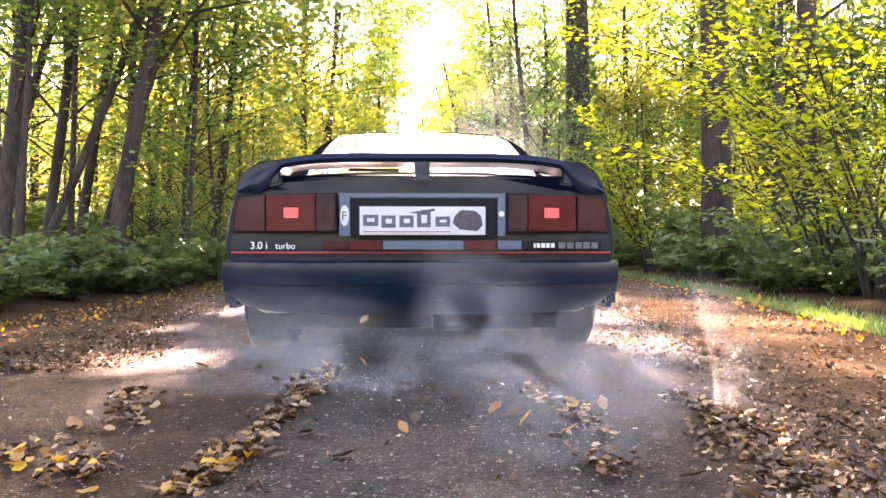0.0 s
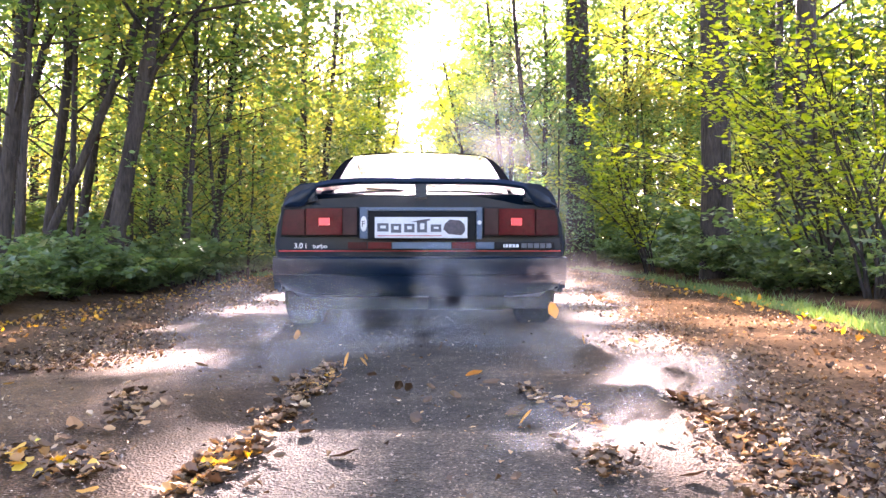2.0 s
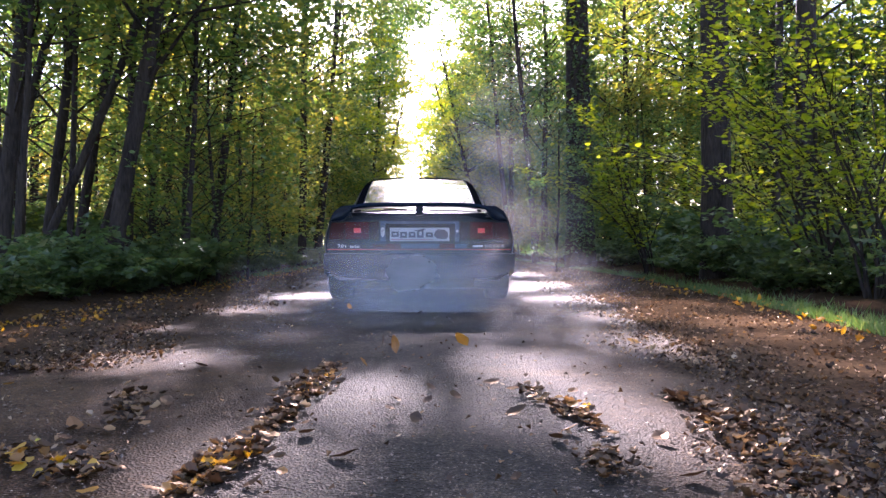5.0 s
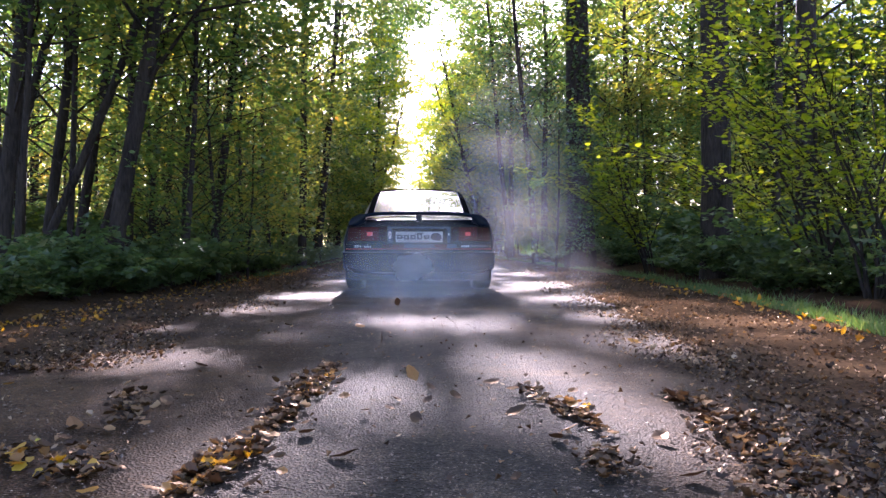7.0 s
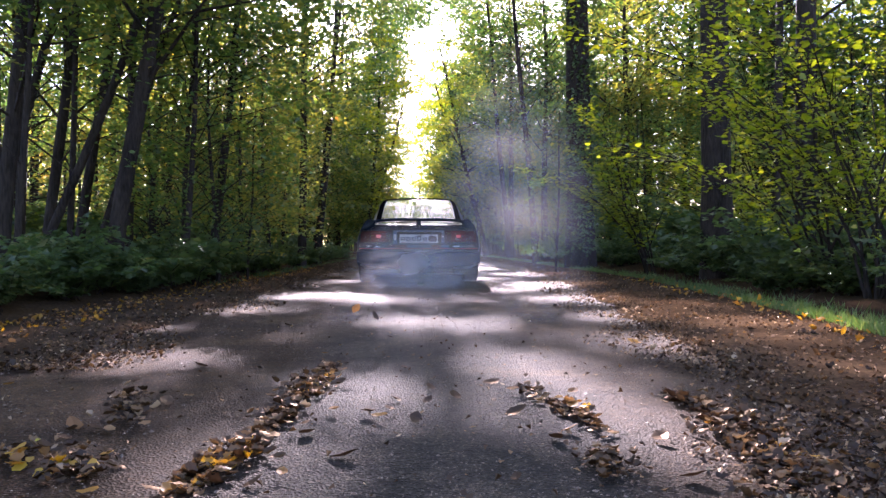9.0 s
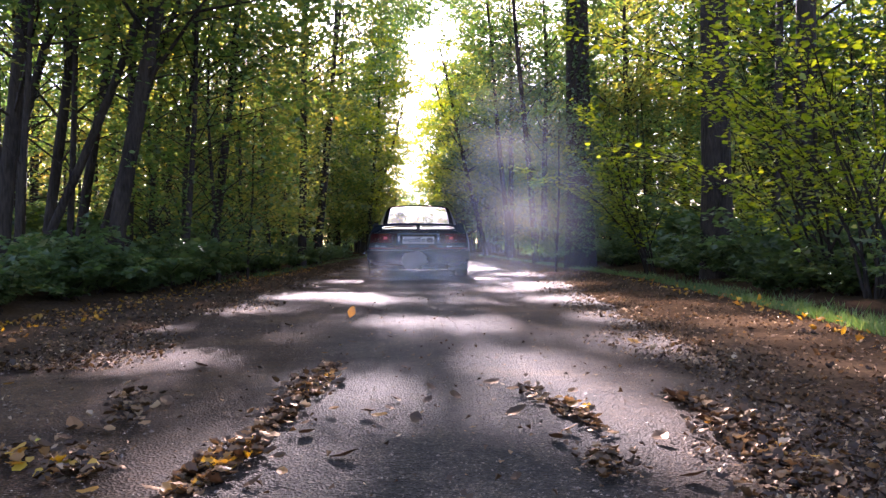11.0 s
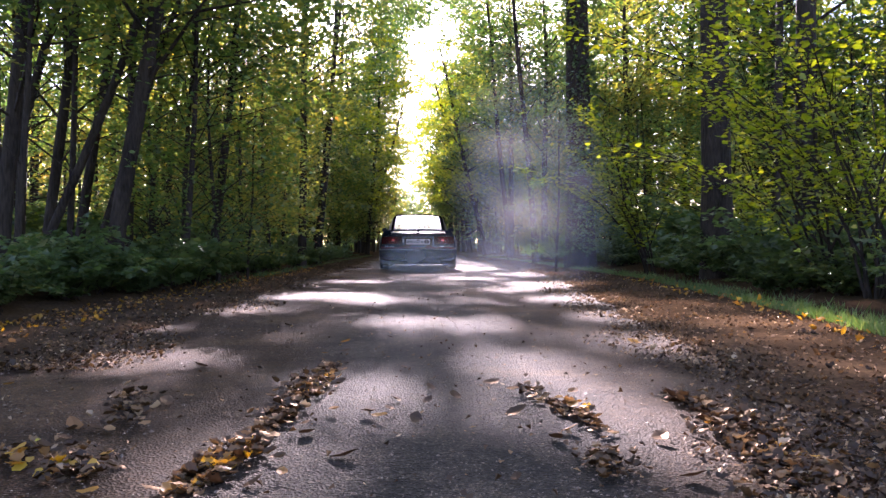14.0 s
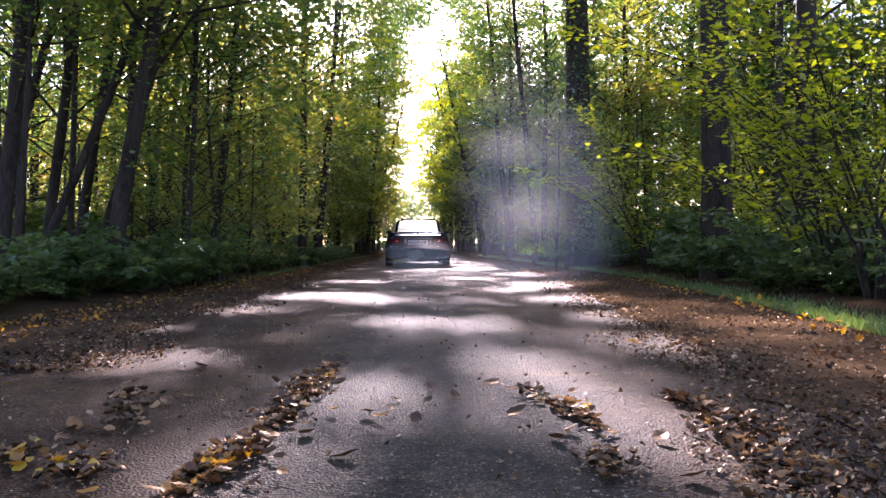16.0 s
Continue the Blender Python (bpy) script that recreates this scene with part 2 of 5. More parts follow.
def loft(rings, close=True, caps=True):
    """A skin over rings of equal point counts."""
    bm = bmesh.new()
    vs = [[bm.verts.new(p) for p in r] for r in rings]
    n = len(rings[0])
    for a, b in zip(vs, vs[1:]):
        for i in range(n if close else n - 1):
            bm.faces.new((a[i], a[(i + 1) % n], b[(i + 1) % n], b[i]))
    if caps:
        bm.faces.new(vs[0][::-1])
        bm.faces.new(vs[-1])
    bmesh.ops.recalc_face_normals(bm, faces=bm.faces[:])
    return bm


def tube_data(path, radii, sides, verts, faces):
    """Adds a tapered tube along a path to lists of vertices and faces."""
    base = len(verts)
    for k, (p, r) in enumerate(zip(path, radii)):
        d = Vector(path[min(k + 1, len(path) - 1)]) - Vector(path[max(k - 1, 0)])
        d.normalize()
        u = d.orthogonal().normalized() if abs(d.z) < 0.9 else Vector((1, 0, 0)).cross(d).normalized()
        w = d.cross(u)
        for i in range(sides):
            a = 2 * math.pi * i / sides
            verts.append(Vector(p) + (u * math.cos(a) + w * math.sin(a)) * r)
    for k in range(len(path) - 1):
        for i in range(sides):
            a, b = base + k * sides + i, base + k * sides + (i + 1) % sides
            faces.append((a, b, b + sides, a + sides))
    faces.append(tuple(base + (len(path) - 1) * sides + i for i in range(sides)))


RNG = np.random.default_rng(7)


def leaf_mesh(name, points, size, material, parent=None, tilt=0.6, detail=1, spread=0.35, curl=0.25, rng=RNG):
    """One mesh of many leaves at the points: each a folded blade, lying roughly flat, turned at random."""
    p = np.asarray(points, dtype=float)
    n = len(p)
    yaw = rng.uniform(0, 2 * np.pi, n)
    fwd = np.stack([np.cos(yaw), np.sin(yaw), rng.normal(-0.15, tilt * 0.6, n)], 1)
    fwd /= np.linalg.norm(fwd, axis=1)[:, None]
    up = np.stack([rng.normal(0, tilt, n), rng.normal(0, tilt, n), np.ones(n)], 1)
    side = np.cross(fwd, up)
    side /= np.linalg.norm(side, axis=1)[:, None]
    up = np.cross(side, fwd)
    s = (size * rng.uniform(1 - spread, 1 + spread, n))[:, None]
    c = curl * rng.uniform(-0.4, 1.0, n)[:, None]
    wide = rng.uniform(0.65, 1.25, n)[:, None]
    bend = curl * rng.uniform(-0.6, 1.0, n)[:, None]
    rough = curl * 0.10 * rng.normal(0, 1, (14, n, 1)) * (detail == 2)
    if detail == 0:
        outline = [(0, 0, 0), (0.42, 0.52, 1), (0, 1, 0), (-0.42, 0.45, 1)]
        quads = [(0, 1, 2), (0, 2, 3)]
    elif detail == 2:
        outline = [(0, 0, 0), (0.17, 0.07, 0.5), (0.34, 0.24, 1.1), (0.33, 0.42, 0.8), (0.36, 0.62, 1.3), (0.2, 0.84, 0.9), (0, 1.0, 0.9), (-0.2, 0.83, 0.8), (-0.35, 0.66, 1.2), (-0.32, 0.44, 0.9), (-0.34, 0.25, 1.2), (-0.16, 0.07, 0.5), (0, 0.36, -0.3), (0, 0.68, -0.2)]
        quads = [(0, 1, 12), (1, 2, 12), (2, 3, 12), (3, 4, 13), (4, 5, 13), (5, 6, 13), (6, 7, 13), (7, 8, 13), (8, 9, 13), (9, 10, 12), (10, 11, 12), (11, 0, 12), (12, 3, 13), (12, 13, 9)]
    else:
        outline = [(0, 0, 0), (0.38, 0.24, 0.8), (0.37, 0.66, 0.9), (0, 0.98, 0.15), (-0.37, 0.63, 0.9), (-0.38, 0.22, 0.8)]
        quads = [(0, 1, 2, 3), (0, 3, 4, 5)]
    k = len(outline)
    co = np.zeros((n, k, 3))
    for i, (a, b, h) in enumerate(outline):
        co[:, i] = p + s * (a * wide * side + b * fwd + (c * h + bend * b * b + rough[i]) * up)
    idx = np.arange(n)[:, None] * k
    q = len(quads[0])
    faces = np.concatenate([idx + np.array([f]) for f in quads], 1).reshape(-1)
    me = bpy.data.meshes.new(name)
    me.vertices.add(n * k)
    me.vertices.foreach_set("co", co.reshape(-1))
    nf = n * len(quads)
    me.loops.add(nf * q)
    me.loops.foreach_set("vertex_index", faces.astype(np.int32))
    me.polygons.add(nf)
    me.polygons.foreach_set("loop_start", np.arange(nf, dtype=np.int32) * q)
    me.update(calc_edges=True)
    me.validate()
    if detail == 2:
        me.polygons.foreach_set("use_smooth", [True] * len(me.polygons))
    me.materials.append(material)
    ob = new(name, me)
    if parent is not None:
        ob.parent = parent
    return ob


# ---------- ground ----------
def height(x, y):
    """Level under the road, low banks in the woods."""
    e = max(0.0, -2.45 - x) if x < 0 else max(0.0, x - right_edge(y))
    bank = 0.10 * min(1.0, e / 0.8) + 0.05 * min(e, 12.0) * 0.5
    return -0.02 + bank + (0.03 * noise.noise(Vector((x * 0.7, y * 0.7, 0))) if e > 0.2 else 0.0) + (0.25 * noise.noise(Vector((x * 0.12, y * 0.12, 3))) if e > 2 else 0.0)


def right_edge(y):
    return 2.45 + 1.05 * min(1.0, max(0.0, (y - 3.5) / 9.0)) ** 0.8 - 0.055 * max(0.0, min(y, 85.0) - 46.0)


def ground_sheet():
    xs = [-1500, -400, -120, -60] + [-40 + 1.0 * i for i in range(30)] + [-10 + 0.4 * i for i in range(51)] + [11 + 1.0 * i for i in range(30)] + [60, 120, 400, 1500]
    ys = [-1500, -300, -60, -20, -10] + [-5 + 0.5 * i for i in range(70)] + [31 + 2 * i for i in range(40)] + [130, 200, 400, 1500]
    verts = [(x, y, height(x, y) if abs(x) < 60 and -30 < y < 130 else height(max(-60, min(60, x)), max(-30, min(130, y)))) for y in ys for x in xs]
    n = len(xs)
    faces = [(j * n + i, j * n + i + 1, (j + 1) * n + i + 1, (j + 1) * n + i) for j in range(len(ys) - 1) for i in range(n - 1)]
    g = mesh_of("ground", verts, faces, SOIL, smooth=True)
    tagged(g, "dark forest floor of soil and rotting leaves", "ground", kind="structure")


def road_sheet():
    bm = bmesh.new()
    rows = []
    ys = [-12 + 0.5 * i for i in range(90)] + [33 + 2 * i for i in range(36)]
    for y in ys:
        row = []
        for k in range(13):
            u = k / 12
            x0, x1 = -2.25 + 0.1 * noise.noise(Vector((0, y * 0.6, 0))), right_edge(y) - 0.45 + 0.15 * noise.noise(Vector((5, y * 0.6, 0)))
            x = x0 + (x1 - x0) * u
            z = 0.006 * noise.noise(Vector((x * 1.2, y * 0.8, 9)))
            z -= 0.03 if k in (0, 12) else 0
            row.append(bm.verts.new((x, y, z)))
        rows.append(row)
    for a, b in zip(rows, rows[1:]):
        for i in range(12):
            bm.faces.new((a[i], a[i + 1], b[i + 1], b[i]))
    tagged(part("road", bm, ROAD, smooth=True), "narrow worn grey asphalt lane with dusty gravel", "road", kind="structure")


def dirt_verge(inner, outer, label):
    """Trodden soil and leaf mould that laps over the asphalt with a ragged edge."""
    bm = bmesh.new()
    rows = []
    for y in [-12 + 0.5 * i for i in range(25)] + [0.6 + 0.09 * i for i in range(120)] + [11.4 + 0.6 * i for i in range(50)]:
        x0 = inner(y) + 0.16 * noise.noise(Vector((inner(0) * 3, y * 1.7, 2))) + 0.07 * noise.noise(Vector((1, y * 6, 5)))
        x1 = outer(y)
        rows.append([bm.verts.new((x0 + (x1 - x0) * u, y, (0.0085 + 0.012 * min(1, u * 4)) + 0.008 * noise.noise(Vector((u * 6, y * 3, 1))) * min(1, u * 5))) for u in (0, 0.06, 0.15, 0.3, 0.5, 0.75, 1.0)])
    for p, q in zip(rows, rows[1:]):
        for i in range(6):
            f = (p[i], p[i + 1], q[i + 1], q[i])
            bm.faces.new(f)
    bmesh.ops.recalc_face_normals(bm, faces=bm.faces[:])
    for f in bm.faces:
        if f.normal.z < 0:
            f.normal_flip()
    tagged(part("dirt_verge", bm, SOIL, smooth=True), label, "verge", kind="structure")


ground_sheet()
road_sheet()
dirt_verge(lambda y: 0.95 + 0.11 * min(y, 13), lambda y: right_edge(y) + 0.1, "dark soil and leaf mould beside the asphalt")
dirt_verge(lambda y: -1.72, lambda y: -2.7, "dark soil and leaf mould beside the asphalt")


# ---------- trees ----------
# sun patches on the road: centre x, y, half sizes
PATCHES = [(-1.22, 3.45, 0.36, 0.24), (1.28, 4.15, 0.32, 0.20), (-0.22, 2.72, 0.28, 0.22), (0.60, 3.15, 0.24, 0.26), (0.74, 2.05, 0.22, 0.26), (0.55, 2.5, 0.2, 0.18),
           (-0.1, 5.3, 0.25, 0.16), (0.5, 5.1, 0.26, 0.14), (-1.5, 6.4, 0.5, 0.2), (-1.1, 8.2, 0.6, 0.5), (1.6, 7.6, 0.5, 0.6), (-0.45, 1.75, 0.16, 0.22), (1.9, 10.5, 0.7, 0.9), (1.75, 3.1, 0.25, 0.14), (1.6, 5.7, 0.45, 0.25), (2.3, 6.5, 0.4, 0.3), (1.45, 2.3, 0.2, 0.12), (2.0, 4.1, 0.3, 0.15), (-2.1, 3.9, 0.35, 0.12), (-2.0, 6.9, 0.4, 0.25), (-2.1, 9.5, 0.4, 0.4),
           (0.9, 12.6, 0.6, 0.3), (2.2, 14.5, 0.8, 1.0), (-0.9, 11.5, 0.4, 0.25), (1.0, 18.0, 1.0, 0.7), (1.2, 9.2, 0.4, 0.3), (-2.0, 4.9, 0.5, 0.15), (2.4, 4.9, 0.5, 0.4), (-0.35, 7.4, 0.3, 0.25),
           (-2.35, 5.0, 0.25, 0.7), (-2.5, 7.6, 0.3, 0.8), (-2.6, 11.0, 0.4, 1.3), (-2.7, 15.0, 0.5, 1.6)]


def shades(p, rng):
    """Which leaves to keep: those whose shadow would fall on PATCHES are left out."""
    p = np.asarray(p)
    t = p[:, 2] / SUN_DIR.z
    gx, gy = p[:, 0] - SUN_DIR.x * t, p[:, 1] - SUN_DIR.y * t
    wob = 0.28 * np.sin(7.0 * gx + 2.0 * np.sin(3.1 * gy)) + 0.22 * np.sin(5.3 * gy + 4.0 * gx)
    keep = np.ones(len(p), bool)
    for cx, cy, rx, ry in PATCHES:
        keep &= ((gx - cx) / (rx + 0.05)) ** 2 + ((gy - cy) / (ry + 0.12)) ** 2 > rng.uniform(0.6, 1.45, len(p)) + 0.7 * wob
    return keep


def clumps(count, centre, spread_xy, z0, z1, rng, hollow=0.35):
    out = []
    while len(out) < count:
        a, r, z = rng.uniform(0, 2 * np.pi), np.sqrt(rng.uniform(hollow ** 2, 1)), rng.uniform(0, 1)
        bulge = 0.55 + 0.45 * math.sin(math.pi * min(1, z * 0.9 + 0.08))
        out.append((centre[0] + spread_xy * bulge * r * math.cos(a), centre[1] + spread_xy * bulge * r * math.sin(a), z0 + (z1 - z0) * z))
    return np.array(out)


def sprays(centres, per, radius, flat, rng):
    n = len(centres)
    c = np.repeat(centres, per, 0)
    rad = np.repeat(radius * rng.uniform(0.55, 1.3, n), per)
    a, r = rng.uniform(0, 2 * np.pi, n * per), np.sqrt(rng.uniform(0, 1, n * per)) * rad
    sag = np.stack([np.cos(a) * r, np.sin(a) * r, rng.normal(0, flat, n * per) - 0.25 * r ** 2 / radius], 1)
    return c + sag


def tree(name, at, tall, r, crown_z, crown_r, n_clumps, per, leaf, mat, seed, lean=(0, 0), detail=0, label="", flat=0.08, spray=0.6, bare_limbs=6, crooked=0.08):
    """Trunk, limbs that reach the leaf sprays, and a crown of single leaves."""
    rng = np.random.default_rng(seed)
    root = new(name)
    verts, faces = [], []
    steps = 12
    path, radii = [], []
    for k in range(steps + 1):
        u = k / steps
        path.append((lean[0] * u + crooked * math.sin(u * 7 + seed) * u, lean[1] * u + crooked * math.cos(u * 6 + seed * 2) * u, tall * u - 0.25 * (k == 0)))
        radii.append(r * (1.25 if k == 0 else 1.0) * (1 - 0.8 * u ** 1.3))
    tube_data(path, radii, 12, verts, faces)
    part_trunk = mesh_of("trunk", verts, faces, BARK, root, smooth=True)
    cl = clumps(n_clumps, (lean[0] * 0.6, lean[1] * 0.6), crown_r, crown_z, tall * 1.02, rng)
    verts, faces = [], []
    for i in range(0, n_clumps, 4):
        c = cl[i]
        z = max(crown_z * 0.7, c[2] - rng.uniform(0.4, 1.2) * crown_r * 0.5)
        u = min(0.97, z / tall)
        s = Vector((lean[0] * u + crooked * math.sin(u * 7 + seed) * u, lean[1] * u + crooked * math.cos(u * 6 + seed * 2) * u, tall * u))
        e = Vector(c)
        mid = (s + e) / 2 + Vector((rng.normal(0, 0.12), rng.normal(0, 0.12), rng.uniform(0, 0.35)))
        r0 = r * 0.34 * (1 - 0.6 * u)
        tube_data([s, s.lerp(mid, 0.6), mid, mid.lerp(e, 0.6), e], [r0, r0 * 0.8, r0 * 0.6, r0 * 0.4, r0 * 0.15], 3, verts, faces)
    for i in range(bare_limbs):
        u = rng.uniform(0.12, 0.4)
        s = Vector((lean[0] * u, lean[1] * u, tall * u))
        a = rng.uniform(0, 2 * np.pi)
        e = s + Vector((math.cos(a), math.sin(a), rng.uniform(0.1, 0.7))) * rng.uniform(0.6, 1.7) * (crown_r / 2.6)
        lv, lf = [], []
        b1 = s.lerp(e, 0.4) + Vector((rng.normal(0, 0.06), rng.normal(0, 0.06), rng.uniform(-0.05, 0.15)))
        tube_data([s, b1, b1.lerp(e, 0.5) + Vector((0, 0, 0.06)), e], [r * 0.2, r * 0.13, r * 0.08, r * 0.03], 5, lv, lf)
        mesh_of("limb", lv, lf, BARK, root, smooth=True)
    tagged(mesh_of("branchwork", verts, faces, BARK, root, smooth=True), kind="stuff")
    pts = sprays(cl, per, spray, flat, rng)
    pts = pts[shades(pts + np.array([at])[:, :3], rng)]
    leaf_mesh("crown", pts, leaf, mat, root, detail=detail, rng=rng)
    root.matrix_basis = pose(*at)
    return tagged(root, label, "tree")


def bush(name, at, stems, length, leaf, mat, seed, per=46, arch=0.5, toward=None, label="", detail=1, r=0.014, category="shrub", split=True):
    """Arching stems out of one stool, leaves in flat rows along side twigs."""
    rng = np.random.default_rng(seed)
    root = new(name)
    verts, faces, pts = [], [], []
    for i in range(stems):
        a = rng.uniform(0, 2 * np.pi) if toward is None or i % 3 == 2 else toward + rng.normal(0, 0.5)
        lng = length * rng.uniform(0.6, 1.1)
        out = arch * rng.uniform(0.5, 1.3)
        base = Vector((rng.normal(0, 0.07), rng.normal(0, 0.07), -0.1))
        way = Vector((math.cos(a), math.sin(a), 0))
        path = [base + way * (lng * out * u ** 1.6) + Vector((0, 0, lng * (u - 0.42 * out * u ** 2.2))) + Vector((rng.normal(0, 0.03), rng.normal(0, 0.03), 0)) for u in np.linspace(0, 1, 8)]
        sv, sf = ([], []) if split else (verts, faces)
        tube_data(path, [r * (1.15 - u) for u in np.linspace(0, 1, 8)], 5, sv, sf)
        if split:
            mesh_of("stem", sv, sf, BARK, root, smooth=True)
        for k in range(2, 8):
            for side_sign in (-1, 1, 0):
                d = (path[min(k + 1, 7)] - path[k - 1]).normalized()
                w = d.cross(Vector((0, 0, 1)))
                if w.length < 0.05:
                    w = Vector((1, 0, 0))
                w.normalize()
                tw = (w * side_sign * rng.uniform(0.5, 1.0) + d * rng.uniform(0.3, 0.9) + Vector((rng.normal(0, 0.2), rng.normal(0, 0.2), rng.uniform(-0.15, 0.15)))).normalized() * lng * rng.uniform(0.10, 0.24)
                e = path[k] + tw
                if split:
                    tube_data([path[k], path[k].lerp(e, 0.5), e], [r * 0.35, r * 0.25, r * 0.1], 3, verts, faces)
                m = max(3, int(per / 8))
                uu = rng.uniform(0.1, 1.05, m)
                q = np.array(path[k])[None] + np.array(tw)[None] * uu[:, None] + np.stack([rng.normal(0, 0.05, m), rng.normal(0, 0.05, m), rng.normal(-0.02, 0.025, m)], 1) * (lng / 2.5)
                pts.append(q)
    tagged(mesh_of("branchwork", verts, faces, BARK, root, smooth=True), kind="stuff")
    pts = np.concatenate(pts)
    pts = pts[shades(pts + np.array([at]), rng)]
    leaf_mesh("foliage", pts, leaf, mat, root, tilt=0.38, detail=detail, rng=rng)
    root.matrix_basis = pose(*at)
    return tagged(root, label, category)


def at(px, d):
    """A place beside the road, from the slope of its line of sight and its distance."""
    x = (px - 738) / 1358 * d
    return (x, d, height(x, d))


def scaled(ob, s):
    ob.scale = (s, s, s)
    return ob


def woods():
    rng = random.Random(11)
    # the trunks that stand out
    tree("tree", at(195, 9.0), 13, 0.095, 2.8, 2.8, 120, 66, 0.075, GREEN, 1, (2.3, 0.3), 1, "leaning dark-barked tree at the edge of the wood", bare_limbs=14)
    tree("tree", at(82, 9.6), 12, 0.065, 2.9, 2.6, 110, 60, 0.075, YELLOW, 2, (1.6, 0), 1, "slim dark tree in a group beside the road", bare_limbs=12)
    tree("tree", at(5, 8.6), 13, 0.085, 2.8, 2.8, 110, 60, 0.075, GREEN, 3, (1.3, 0.2), 1, "dark crooked tree at the edge of the wood", bare_limbs=12)
    tree("tree", at(45, 10.5), 9, 0.07, 4.0, 1.6, 40, 40, 0.11, YELLOW, 4, (0.4, 0), 1, "thin young tree with bare lower stem", bare_limbs=6)
    tree("tree", at(140, 11.5), 9, 0.075, 4.0, 1.6, 40, 40, 0.11, YELLOW, 5, (1.3, 0), 1, "thin leaning young tree with bare stem", bare_limbs=6)
    tree("tree", at(232, 12.5), 10, 0.08, 4.2, 1.8, 40, 40, 0.11, YELLOW, 6, (0.2, 0), 1, "thin young tree with bare lower stem", bare_limbs=6)
    tree("tree", at(55, 9.2), 9, 0.055, 4.2, 1.6, 40, 40, 0.10, YELLOW, 13, (3.6, 0.4), 1, "thin strongly leaning young tree", bare_limbs=6, crooked=0.2)
    tree("tree", at(-30, 9.8), 10, 0.06, 4.2, 1.8, 40, 40, 0.10, YELLOW, 14, (3.0, 0), 1, "thin leaning tree with bare lower stem", bare_limbs=6, crooked=0.2)
    tree("tree", at(160, 10.0), 8, 0.045, 4.0, 1.5, 36, 40, 0.10, YELLOW, 15, (2.6, 0.5), 1, "thin crooked leaning young tree", bare_limbs=5, crooked=0.25)
    tree("tree", at(376, 12.0), 9, 0.07, 2.6, 1.9, 70, 45, 0.10, YELLOW, 7, (1.0, 0), 1, "thin leaning tree with yellowing leaves", bare_limbs=4)
    tree("tree", at(535, 19.0), 11, 0.10, 3.4, 2.6, 110, 45, 0.11, YELLOW, 8, (0.2, 0), 0, "slim tree with yellowing crown by the road", bare_limbs=3)
    # LIME leaves here put sunlight into the crown's colour
    tree("tree", at(560, 24.0), 11, 0.09, 3.0, 2.4, 120, 45, 0.11, LIME, 9, (1.0, 0), 0, "slim yellowing tree over the road, leaves lightened as if sunlit", bare_limbs=3)
    tree("tree", at(1277, 10.4), 16, 0.205, 6.5, 3.0, 70, 45, 0.12, GREEN, 10, (-0.25, 0), 1, "tall straight tree with thick dark trunk", bare_limbs=2, crooked=0.02)
    tree("tree", at(1030, 18.0), 17, 0.33, 7.0, 3.2, 70, 45, 0.12, GREEN, 11, (-0.3, 0), 0, "tall straight tree with thick dark trunk", bare_limbs=1, crooked=0.03)
    ivy = np.random.default_rng(91)
    a, z = ivy.uniform(0, 2 * np.pi, 2600), 0.3 + 6.8 * ivy.uniform(0, 1, 2600)
    r = 0.33 + 0.10 * np.abs(ivy.normal(0, 1, 2600)) * (0.5 + 0.5 * np.sin(z * 2.3))
    trunk_x, trunk_y, trunk_z = at(1030, 18.0)
    vine = leaf_mesh("ivy", np.stack([r * np.cos(a), r * np.sin(a), z], 1), 0.085, UNDER, tilt=0.9, rng=ivy)
    vine.matrix_basis = pose(trunk_x, trunk_y, trunk_z)
    tagged(vine, "dark ivy climbing a thick trunk", "ivy", kind="stuff")
    tree("tree", at(1440, 9.2), 13, 0.13, 5.0, 2.4, 60, 45, 0.11, LIME, 12, (-0.1, 0), 1, "slim straight tree behind lime green bushes", bare_limbs=4, crooked=0.04)
    tree("tree", at(965, 26.0), 9.6, 0.12, 4.4, 2.5, 130, 44, 0.115, GREEN, 16, (0, 0), 0, "green tree with dense crown beside the road", bare_limbs=2)
    tree("tree", at(905, 34.0), 12.0, 0.14, 4.6, 2.9, 150, 44, 0.13, GREEN, 17, (0, 0), 0, "green tree with dense crown beside the road", bare_limbs=2)
    tree("tree", at(1110, 22.0), 9.0, 0.11, 3.6, 2.3, 110, 44, 0.11, YELLOW, 18, (0, 0), 0, "tree with yellowing crown in the wood", bare_limbs=2)
    # crowns that lean out over the road and narrow the strip of sky
    tree("tree", at(862, 40.0), 11.2, 0.13, 3.2, 2.6, 190, 44, 0.13, LIME, 71, (-2.6, 0), 0, "green tree leaning out over the road", bare_limbs=0)
    tree("tree", at(838, 54.0), 13.2, 0.15, 3.6, 3.0, 190, 44, 0.16, LIME, 72, (-3.0, 0), 0, "green tree leaning out over the road", bare_limbs=0)
    # this crown too takes LIME in place of sunlight on it
    tree("tree", at(650, 44.0), 12.0, 0.12, 2.6, 1.6, 130, 44, 0.13, LIME, 73, (0.9, 0), 0, "slim yellowing roadside tree, leaves lightened as if sunlit", bare_limbs=0)
    tree("tree", at(640, 50.0), 12.6, 0.10, 8.8, 2.2, 70, 40, 0.15, YELLOW, 74, (3.6, 0), 0, "slim yellowing tree bowed over the road", bare_limbs=0)
    tree("tree", at(655, 70.0), 10.2, 0.10, 7.8, 1.8, 50, 40, 0.19, GREEN, 77, (3.6, 0), 0, "slim green tree bowed over the road", bare_limbs=0)
